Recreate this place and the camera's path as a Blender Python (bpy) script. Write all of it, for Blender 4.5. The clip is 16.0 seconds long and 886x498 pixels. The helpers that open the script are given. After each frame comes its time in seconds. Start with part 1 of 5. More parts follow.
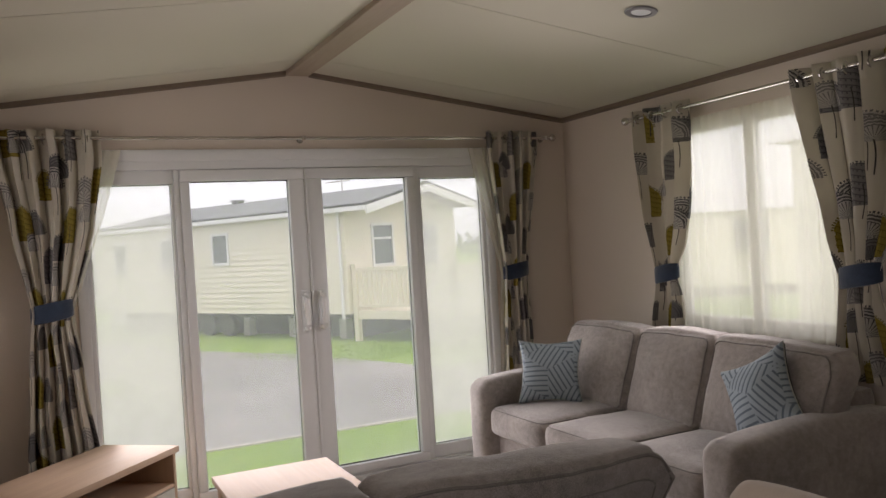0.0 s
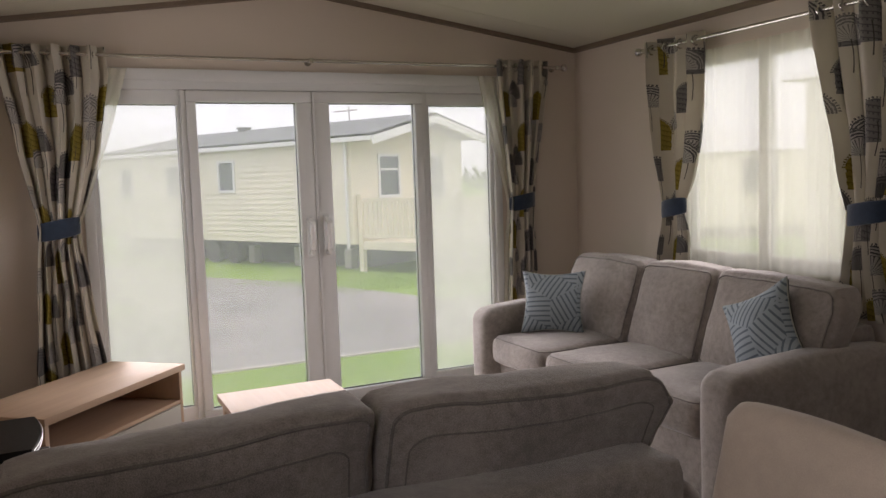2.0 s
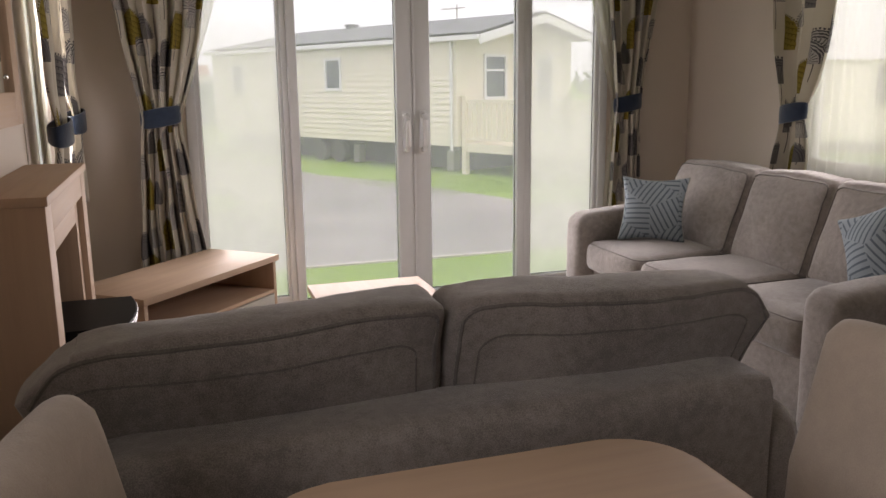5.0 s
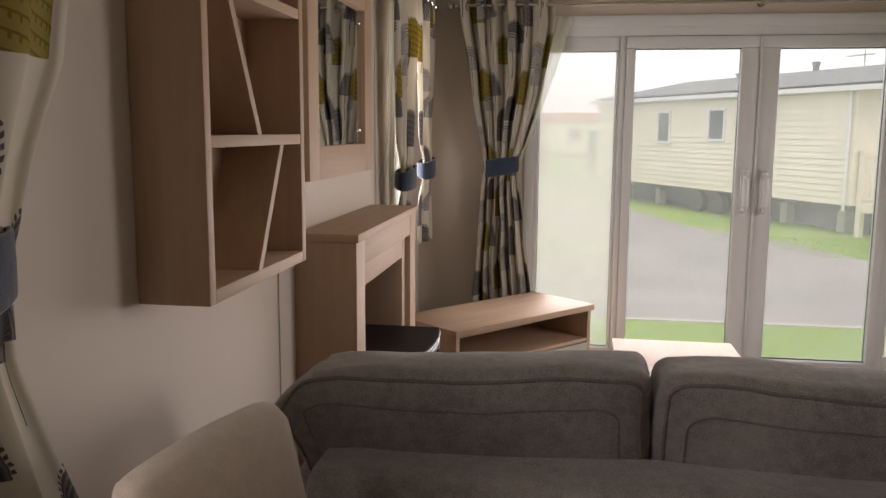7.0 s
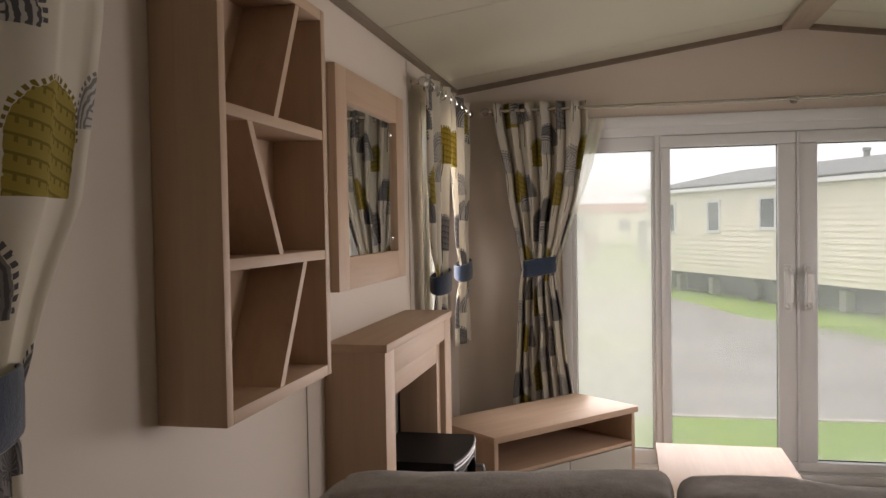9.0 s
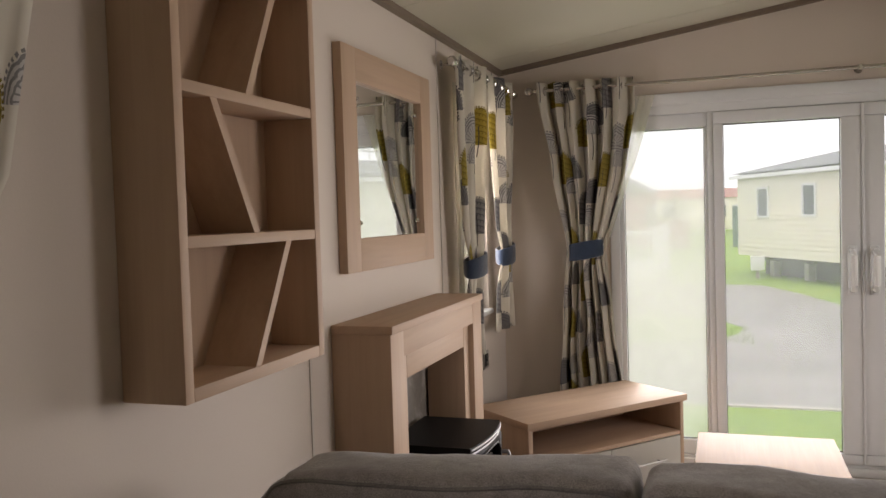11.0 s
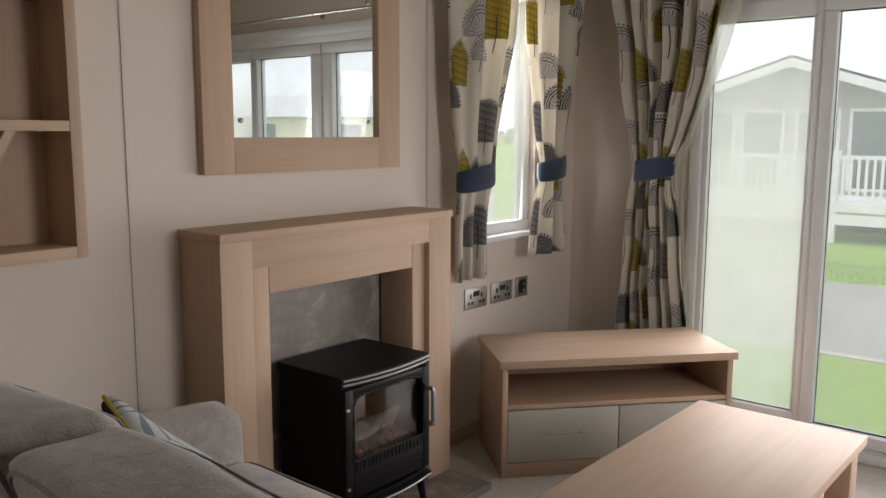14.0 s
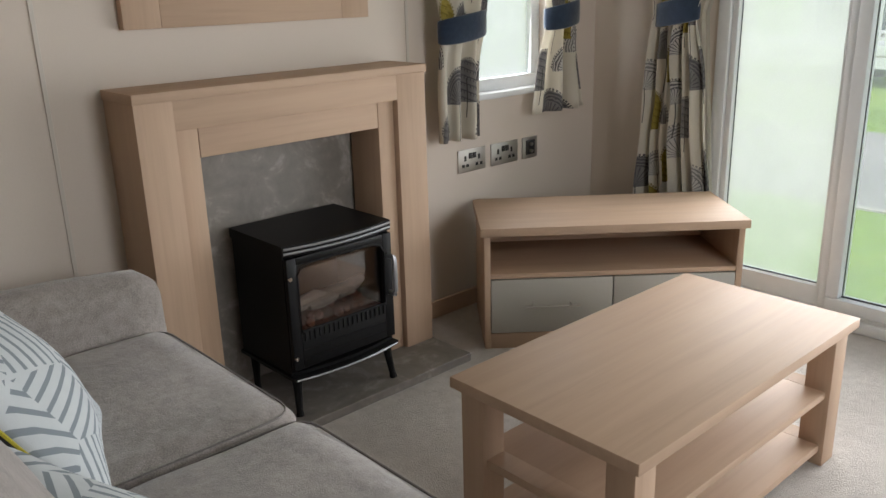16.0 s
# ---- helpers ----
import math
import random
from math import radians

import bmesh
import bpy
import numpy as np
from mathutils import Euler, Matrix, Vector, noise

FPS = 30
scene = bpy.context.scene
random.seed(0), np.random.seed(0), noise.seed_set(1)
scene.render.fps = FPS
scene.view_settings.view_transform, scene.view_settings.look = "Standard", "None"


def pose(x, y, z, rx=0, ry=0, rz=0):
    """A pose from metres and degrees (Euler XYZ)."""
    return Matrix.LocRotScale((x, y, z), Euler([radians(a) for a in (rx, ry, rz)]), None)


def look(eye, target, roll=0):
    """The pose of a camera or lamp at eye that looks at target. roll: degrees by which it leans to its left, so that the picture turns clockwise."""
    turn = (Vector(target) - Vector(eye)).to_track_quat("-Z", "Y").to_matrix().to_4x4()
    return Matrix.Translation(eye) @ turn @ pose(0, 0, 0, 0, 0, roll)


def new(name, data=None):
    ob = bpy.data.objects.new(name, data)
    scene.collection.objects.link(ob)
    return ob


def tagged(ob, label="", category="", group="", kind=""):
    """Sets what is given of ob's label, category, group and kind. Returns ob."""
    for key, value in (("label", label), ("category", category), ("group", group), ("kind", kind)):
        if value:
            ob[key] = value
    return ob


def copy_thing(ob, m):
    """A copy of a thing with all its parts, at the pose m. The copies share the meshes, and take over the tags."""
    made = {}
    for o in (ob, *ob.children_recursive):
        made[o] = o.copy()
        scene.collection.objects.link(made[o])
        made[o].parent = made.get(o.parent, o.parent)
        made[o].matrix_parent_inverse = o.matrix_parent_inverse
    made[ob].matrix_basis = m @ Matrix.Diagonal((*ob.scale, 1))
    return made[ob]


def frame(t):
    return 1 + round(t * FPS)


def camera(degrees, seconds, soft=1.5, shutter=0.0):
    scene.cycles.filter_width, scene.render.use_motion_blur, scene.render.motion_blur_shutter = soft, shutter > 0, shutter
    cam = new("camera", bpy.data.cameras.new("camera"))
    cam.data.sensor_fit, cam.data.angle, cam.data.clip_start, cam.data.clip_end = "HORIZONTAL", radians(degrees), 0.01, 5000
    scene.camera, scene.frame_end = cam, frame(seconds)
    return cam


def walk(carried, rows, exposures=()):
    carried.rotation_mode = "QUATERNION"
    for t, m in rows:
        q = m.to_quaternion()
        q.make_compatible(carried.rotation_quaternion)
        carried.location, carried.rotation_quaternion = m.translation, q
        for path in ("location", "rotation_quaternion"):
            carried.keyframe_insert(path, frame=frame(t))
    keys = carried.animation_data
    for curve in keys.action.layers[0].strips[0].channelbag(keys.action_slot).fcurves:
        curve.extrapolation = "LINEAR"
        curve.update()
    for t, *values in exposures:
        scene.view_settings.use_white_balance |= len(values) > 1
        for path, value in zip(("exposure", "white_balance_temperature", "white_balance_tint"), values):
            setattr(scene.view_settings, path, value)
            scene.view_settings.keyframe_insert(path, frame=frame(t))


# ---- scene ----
cam = camera(56.5, 16.0)
PATH = [
    (0, (0.439, -4.475, 1.34), (1.31, -2.675, 1.323), -3.5),
    (0.5, (0.442, -4.475, 1.334), (1.267, -2.654, 1.313), -3.2),
    (1, (0.439, -4.475, 1.334), (1.253, -2.649, 1.284), -2.9),
    (1.5, (0.435, -4.474, 1.323), (1.265, -2.657, 1.216), -2.5),
    (2, (0.437, -4.47, 1.308), (1.286, -2.668, 1.133), -2.0),
    (2.5, (0.441, -4.463, 1.295), (1.302, -2.676, 1.038), -1.7),
    (3, (0.443, -4.46, 1.293), (1.304, -2.686, 0.959), -1.5),
    (5.5, (0.555, -4.405, 1.269), (0.946, -2.484, 0.871), -0.7),
    (6, (0.614, -4.41, 1.288), (0.715, -2.443, 0.944), -0.7),
    (6.5, (0.723, -4.454, 1.298), (0.558, -2.486, 0.988), 0.0),
    (7, (0.804, -4.504, 1.309), (0.514, -2.545, 1.024), 0.4),
    (7.5, (0.84, -4.509, 1.329), (0.494, -2.551, 1.108), 0.2),
    (8, (0.854, -4.494, 1.343), (0.482, -2.534, 1.211), -0.3),
    (8.5, (0.868, -4.498, 1.358), (0.475, -2.538, 1.298), -0.7),
    (11, (1.107, -4.375, 1.323), (0.477, -2.479, 1.241), -1.7),
    (11.5, (1.302, -4.311, 1.293), (0.549, -2.46, 1.202), -1.9),
    (12, (1.561, -4.216, 1.301), (0.611, -2.466, 1.108), -0.2),
    (12.5, (1.72, -4.0, 1.295), (0.701, -2.292, 1.086), -1.0),
    (13, (1.835, -3.818, 1.29), (0.714, -2.174, 1.094), -1.0),
    (13.5, (1.969, -3.625, 1.28), (0.744, -2.06, 1.056), 0.4),
    (14, (2.042, -3.436, 1.273), (0.779, -1.911, 0.993), 0.2),
    (14.5, (2.109, -3.269, 1.264), (0.815, -1.78, 0.934), -0.4),
    (15, (2.187, -3.096, 1.247), (0.744, -1.774, 0.832), 0.6),
    (15.5, (2.24, -3.003, 1.239), (0.768, -1.758, 0.705), -0.6),
    (16, (2.25, -2.974, 1.241), (0.842, -1.69, 0.632), -1.6),
]
# exposure along the walk
EXPOSURES = [(0, 0.20, 6650, 23), (3, 0.15, 6650, 24), (6, 0.30, 6800, 24), (8.5, 0.30, 6850, 23), (11, 0.44, 6750, 21), (12.5, 0.41, 6600, 19), (14.5, 0.34, 6350, 17), (16, 0.50, 6150, 12)]
walk(cam, [(t, look(eye, target, roll)) for t, eye, target, roll in PATH], EXPOSURES)

# ---- light ----
world = bpy.data.worlds.new("sky")
scene.world = world
world.use_nodes = True
wn = world.node_tree
sky = wn.nodes.new("ShaderNodeTexSky")
sky.sky_type = "NISHITA"
sky.sun_disc = False
sky.sun_elevation, sky.sun_rotation = radians(48), radians(160)
sky.dust_density, sky.air_density = 5.0, 1.0
haze = wn.nodes.new("ShaderNodeMix")
haze.data_type = "RGBA"
haze.inputs[0].default_value = 0.8
haze.inputs[7].default_value = (9.4, 9.7, 10.0, 1)
wn.links.new(sky.outputs[0], haze.inputs[6])
wn.links.new(haze.outputs[2], wn.nodes["Background"].inputs[0])
wn.nodes["Background"].inputs[1].default_value = 0.142


def lamp(name, kind, m, energy, **more):
    data = bpy.data.lights.new(name, kind)
    data.energy = energy
    for key, value in more.items():
        if key == "size":
            data.shape, (data.size, data.size_y) = "RECTANGLE", value
        elif key == "spread":
            data.spread = value
        elif key == "angle":
            data.angle = value
        elif key == "color":
            data.color = value
    ob = new(name, data)
    ob.matrix_world = m
    return ob


lamp("sun", "SUN", look((0, 0, 10), (1.2, 3.0, 0)), 1.5, angle=radians(25), color=(1, 0.97, 0.93))
# sky light entering by the glazed openings
lamp("patio_skylight", "AREA", look((1.77, -0.10, 0.64), (1.77, -2.2, 0.45)), 16, size=(2.1, 0.85), color=(1.0, 0.985, 0.95), spread=radians(125))
lamp("east_skylight", "AREA", look((3.375, -1.56, 1.38), (1.2, -1.6, 1.0)), 8.4, size=(0.72, 0.85), color=(1.0, 0.985, 0.95), spread=radians(120))
lamp("west_skylight", "AREA", look((-0.01, -4.2, 1.4), (2, -4.2, 0.5)), 5.0, size=(1.0, 0.9), color=(1.0, 0.985, 0.95), spread=radians(140))
lamp("west_corner_skylight", "AREA", look((-0.02, -0.555, 1.36), (2, -0.555, 1.25)), 6.0, size=(0.40, 0.95), color=(1.0, 0.99, 0.97), spread=radians(150))
lamp("east_outer_skylight", "AREA", look((3.66, -1.52, 1.40), (2, -1.52, 1.2)), 1.8, size=(1.0, 1.0), color=(1.0, 0.99, 0.97), spread=radians(150))

# ---- materials ----


class Mat:
    def __init__(self, name, color, rough=0.6, metal=0.0, spec=0.5):
        self.m = bpy.data.materials.new(name)
        self.m.use_nodes = True
        self.t = self.m.node_tree
        self.b = self.t.nodes["Principled BSDF"]
        self.out = self.t.nodes["Material Output"]
        self.b.inputs["Base Color"].default_value = (*color, 1)
        self.b.inputs["Roughness"].default_value = rough
        self.b.inputs["Metallic"].default_value = metal
        self.b.inputs["Specular IOR Level"].default_value = spec
        self.height = None

    def node(self, kind, **props):
        n = self.t.nodes.new("ShaderNode" + kind)
        for k, v in props.items():
            setattr(n, k, v)
        return n

    def link(self, a, b):
        self.t.links.new(a, b)

    def put(self, value, socket):
        if isinstance(value, (int, float)):
            socket.default_value = value
        elif isinstance(value, tuple):
            socket.default_value = value if len(value) == 4 else (*value, 1)
        else:
            self.link(value, socket)

    def coord(self, which="Object", scale=(1, 1, 1)):
        tc = self.node("TexCoord")
        mp = self.node("Mapping")
        mp.inputs["Scale"].default_value = scale
        self.link(tc.outputs[which], mp.inputs[0])
        return mp.outputs[0]

    def noise(self, scale, detail=4, rough=0.55, vec=None, distortion=0.0):
        n = self.node("TexNoise")
        n.inputs["Scale"].default_value, n.inputs["Detail"].default_value = scale, detail
        n.inputs["Roughness"].default_value, n.inputs["Distortion"].default_value = rough, distortion
        self.link(vec if vec is not None else self.coord(), n.inputs["Vector"])
        return n.outputs["Fac"]

    def math(self, op, a, b=0.0, c=0.0):
        n = self.node("Math", operation=op)
        for v, s in zip((a, b, c), n.inputs):
            self.put(v, s)
        return n.outputs[0]

    def mix(self, fac, a, b, blend="MIX"):
        n = self.node("Mix", data_type="RGBA", blend_type=blend)
        self.put(fac, n.inputs[0]), self.put(a, n.inputs[6]), self.put(b, n.inputs[7])
        return n.outputs[2]

    def ramp(self, fac, *stops):
        n = self.node("ValToRGB")
        e = n.color_ramp.elements
        while len(e) < len(stops):
            e.new(0.5)
        for el, (p, c) in zip(e, stops):
            el.position, el.color = p, (*c, 1) if len(c) == 3 else c
        self.put(fac, n.inputs[0])
        return n.outputs[0]

    def span(self, fac, a, b, lo=0.0, hi=1.0):
        n = self.node("MapRange")
        for v, s in zip((fac, a, b, lo, hi), n.inputs):
            self.put(v, s)
        return n.outputs[0]

    def color(self, c):
        self.link(c, self.b.inputs["Base Color"])

    def rough(self, r):
        self.put(r, self.b.inputs["Roughness"])

    def bump(self, h, strength=0.3, distance=0.01):
        n = self.node("Bump")
        n.inputs["Strength"].default_value, n.inputs["Distance"].default_value = strength, distance
        self.put(h, n.inputs["Height"])
        if self.height is not None:
            self.link(self.height, n.inputs["Normal"])
        self.height = n.outputs[0]
        self.link(self.height, self.b.inputs["Normal"])


def shade(c, k):
    return tuple(min(1, v * k) for v in c)


def mottled(name, c, rough=0.6, scale=2.0, fine=60.0, amount=0.07, bump=0.1, metal=0.0, spec=0.5):
    m = Mat(name, c, rough, metal, spec)
    big, small = m.noise(scale, 3), m.noise(fine, 5)
    f = m.math("ADD", m.math("MULTIPLY", big, 0.6), m.math("MULTIPLY", small, 0.4))
    m.color(m.ramp(f, (0.3, shade(c, 1 - amount)), (0.7, shade(c, 1 + amount))))
    m.rough(m.span(small, 0.3, 0.7, rough * 0.9, min(1, rough * 1.1)))
    if bump:
        m.bump(small, bump, 0.004)
    return m


def wood(name, c, along, rough=0.58, contrast=0.12):
    """Pale oak laminate; along: the axis of the grain."""
    m = Mat(name, c, rough, spec=0.32)
    s = [26.0, 26.0, 26.0]
    s[along] = 1.6
    vec = m.coord("Object", tuple(s))
    g = m.noise(1.0, 6, 0.6, vec, 0.6)
    s2 = [140.0, 140.0, 140.0]
    s2[along] = 5.0
    g2 = m.noise(1.0, 3, 0.6, m.coord("Object", tuple(s2)))
    big = m.noise(3.0, 2)
    f = m.math("ADD", m.math("MULTIPLY", g, 0.6), m.math("ADD", m.math("MULTIPLY", g2, 0.25), m.math("MULTIPLY", big, 0.15)))
    m.color(m.ramp(f, (0.3, shade(c, 1 - contrast)), (0.5, c), (0.72, shade(c, 1 + contrast * 0.8))))
    m.rough(m.span(g2, 0.3, 0.7, rough - 0.06, rough + 0.08))
    m.bump(g2, 0.08, 0.002)
    return m


def fabric(name, c, rough=0.95, weave=300.0, amount=0.24, bump=0.35, sheen=0.3):
    m = Mat(name, c, rough, spec=0.2)
    big, mid, small = m.noise(3.5, 4), m.noise(40, 4), m.noise(weave, 2)
    f = m.math("ADD", m.math("MULTIPLY", big, 0.35), m.math("ADD", m.math("MULTIPLY", mid, 0.25), m.math("MULTIPLY", small, 0.4)))
    m.color(m.ramp(f, (0.40, shade(c, 1 - amount)), (0.60, shade(c, 1 + amount))))
    m.b.inputs["Sheen Weight"].default_value = sheen
    m.b.inputs["Sheen Roughness"].default_value = 0.5
    m.bump(small, bump, 0.002)
    m.bump(mid, 0.25, 0.006)
    return m


WALL = mottled("wall_paper", (0.63, 0.555, 0.485), 0.75, 1.2, 160, 0.03, 0.06)
CEIL = mottled("ceiling_board", (0.565, 0.54, 0.445), 0.8, 1.0, 120, 0.025, 0.05)
TRIM = wood("taupe_trim", (0.20, 0.155, 0.115), 1, 0.5)
BEAM = wood("taupe_beam", (0.36, 0.29, 0.225), 1, 0.5)
UPVC = mottled("white_upvc", (0.73, 0.75, 0.76), 0.32, 2, 40, 0.02, 0.02)
# lighter copy of the frame white, for the light the protruding handles catch
HANDLELIT = mottled("lit_handle_white", (0.82, 0.83, 0.83), 0.25, 2, 40, 0.02, 0.0)
BATTEN = mottled("wall_batten", (0.57, 0.525, 0.465), 0.6, 1.2, 120, 0.03, 0.04)
OAK_X = wood("oak_x", (0.475, 0.336, 0.236), 0)
OAK_Y = wood("oak_y", (0.475, 0.336, 0.236), 1)
OAK_Z = wood("oak_z", (0.475, 0.336, 0.236), 2)
DRAWER = mottled("putty_drawer", (0.42, 0.405, 0.36), 0.38, 2, 90, 0.03, 0.02)
CHROME = mottled("chrome", (0.62, 0.60, 0.57), 0.2, 3, 60, 0.03, 0.0, metal=1.0)
STEEL = mottled("brushed_steel", (0.50, 0.48, 0.45), 0.48, 3, 120, 0.05, 0.02, metal=1.0)
SOFA = fabric("sofa_weave", (0.262, 0.234, 0.217), weave=420, amount=0.34, bump=0.6, sheen=0.45)
PIPING = fabric("sofa_piping", (0.165, 0.148, 0.137))
DARKCLOTH = fabric("dark_base_cloth", (0.03, 0.03, 0.03), sheen=0.0)
CHAIRCLOTH = fabric("chair_cloth", (0.40, 0.33, 0.27), weave=500, amount=0.08)
NAVY = fabric("navy_velvet", (0.020, 0.034, 0.062), weave=300, sheen=0.5)
BLACKMETAL = mottled("black_enamel", (0.005, 0.005, 0.0055), 0.48, 4, 200, 0.15, 0.1, spec=0.22)
SILVER = mottled("silver_trim", (0.30, 0.30, 0.31), 0.45, 3, 100, 0.05, 0.0, metal=0.8)
SOCKETBLACK = mottled("black_plastic", (0.015, 0.015, 0.016), 0.4, 4, 100, 0.1, 0.0)
EMBER = mottled("log_grey", (0.36, 0.30, 0.255), 0.9, 14, 90, 0.45, 0.5)
COALS = mottled("ember_coal", (0.20, 0.06, 0.03), 0.85, 20, 120, 0.5, 0.5)

# carpet: short cut pile
CARPET = Mat("carpet_pile", (0.33, 0.29, 0.25), 0.98, spec=0.1)
_n1, _n2, _n3 = CARPET.noise(2.2, 4), CARPET.noise(26, 3), CARPET.noise(260, 2)
_f = CARPET.math("ADD", CARPET.math("MULTIPLY", _n1, 0.3), CARPET.math("ADD", CARPET.math("MULTIPLY", _n2, 0.25), CARPET.math("MULTIPLY", _n3, 0.45)))
CARPET.color(CARPET.ramp(_f, (0.36, (0.37, 0.335, 0.30)), (0.64, (0.62, 0.57, 0.52))))
CARPET.b.inputs["Sheen Weight"].default_value = 0.3
CARPET.bump(_n3, 0.9, 0.006)
CARPET.bump(_n2, 0.4, 0.008)

# hearth and fire back: mottled slate-look board
SLATE = Mat("slate_board", (0.2, 0.18, 0.16), 0.55)
_a, _b2 = SLATE.noise(6.5, 5, 0.6, None, 1.2), SLATE.noise(45, 4)
_f = SLATE.math("ADD", SLATE.math("MULTIPLY", _a, 0.8), SLATE.math("MULTIPLY", _b2, 0.2))
SLATE.color(SLATE.ramp(_f, (0.34, (0.16, 0.142, 0.125)), (0.53, (0.21, 0.188, 0.166)), (0.67, (0.36, 0.33, 0.295))))
SLATE.bump(_b2, 0.15, 0.004)

# clear glass
GLASS = Mat("clear_glass", (1, 1, 1), 0.0)
_tr, _gl, _mx, _lw, _film, _fm = GLASS.node("BsdfTransparent"), GLASS.node("BsdfGlossy"), GLASS.node("MixShader"), GLASS.node("Fresnel"), GLASS.node("BsdfTranslucent"), GLASS.node("MixShader")
_tr.inputs[0].default_value = (0.96, 0.975, 0.97, 1)
_gl.inputs["Roughness"].default_value = 0.01
_lw.inputs[0].default_value = 1.35
# thin film of grime and moisture on the pane
_film.inputs[0].default_value = (0.9, 0.92, 0.9, 1)
GLASS.link(GLASS.span(GLASS.noise(3, 4), 0.3, 0.7, 0.13, 0.23), _fm.inputs[0]), GLASS.link(_tr.outputs[0], _fm.inputs[1]), GLASS.link(_film.outputs[0], _fm.inputs[2])
GLASS.link(GLASS.math("MINIMUM", _lw.outputs[0], 0.12), _mx.inputs[0]), GLASS.link(_fm.outputs[0], _mx.inputs[1]), GLASS.link(_gl.outputs[0], _mx.inputs[2])
GLASS.link(_mx.outputs[0], GLASS.out.inputs[0])

# condensation trapped inside the failed side panes
MIST = Mat("misted_glass", (1, 1, 1), 0.0)
_tr, _tl, _mx = MIST.node("BsdfTransparent"), MIST.node("BsdfTranslucent"), MIST.node("MixShader")
_tr.inputs[0].default_value = (0.96, 0.975, 0.97, 1)
_tl.inputs[0].default_value = (0.95, 0.93, 0.90, 1)
_sep = MIST.node("SeparateXYZ")
MIST.link(MIST.coord("UV"), _sep.inputs[0])
_nz = MIST.noise(2.2, 3, 0.5)
_v = MIST.math("ADD", _sep.outputs[1], MIST.math("MULTIPLY", MIST.math("SUBTRACT", _nz, 0.5), 0.35))
_body = MIST.span(_v, 1.0, 0.42, 0.28, 0.78)
_low = MIST.span(_v, 0.0, 0.34, 0.42, 1.0)
_fine = MIST.span(MIST.noise(300, 2), 0.3, 0.7, 0.94, 1.0)
MIST.link(MIST.math("MULTIPLY", MIST.math("MULTIPLY", _body, _low), _fine), _mx.inputs[0])
MIST.link(_tr.outputs[0], _mx.inputs[1]), MIST.link(_tl.outputs[0], _mx.inputs[2])
MIST.link(_mx.outputs[0], MIST.out.inputs[0])

MIRROR = Mat("mirror_silver", (0.86, 0.88, 0.87), 0.015, 1.0)
STOVEGLASS = Mat("stove_glass", (1, 1, 1), 0.0)
_tr, _gl, _mx, _lw = STOVEGLASS.node("BsdfTransparent"), STOVEGLASS.node("BsdfGlossy"), STOVEGLASS.node("MixShader"), STOVEGLASS.node("Fresnel")
_tr.inputs[0].default_value = (0.85, 0.85, 0.85, 1)
_gl.inputs["Roughness"].default_value = 0.02
_lw.inputs[0].default_value = 1.75
STOVEGLASS.link(STOVEGLASS.math("MINIMUM", _lw.outputs[0], 0.22), _mx.inputs[0]), STOVEGLASS.link(_tr.outputs[0], _mx.inputs[1]), STOVEGLASS.link(_gl.outputs[0], _mx.inputs[2])
STOVEGLASS.link(_mx.outputs[0], STOVEGLASS.out.inputs[0])

# sheer voile
VOILE = Mat("cream_voile", (0.9, 0.87, 0.74), 0.9)
_tr, _tl, _df, _mx, _m2 = VOILE.node("BsdfTransparent"), VOILE.node("BsdfTranslucent"), VOILE.node("BsdfDiffuse"), VOILE.node("MixShader"), VOILE.node("MixShader")
_tl.inputs[0].default_value = (0.95, 0.93, 0.82, 1)
_df.inputs[0].default_value = (0.88, 0.86, 0.76, 1)
_m2.inputs[0].default_value = 0.35
VOILE.link(_tl.outputs[0], _m2.inputs[1]), VOILE.link(_df.outputs[0], _m2.inputs[2])
VOILE.link(VOILE.span(VOILE.noise(700, 2), 0.3, 0.7, 0.50, 0.68), _mx.inputs[0])
VOILE.link(_tr.outputs[0], _mx.inputs[1]), VOILE.link(_m2.outputs[0], _mx.inputs[2])
VOILE.link(_mx.outputs[0], VOILE.out.inputs[0])


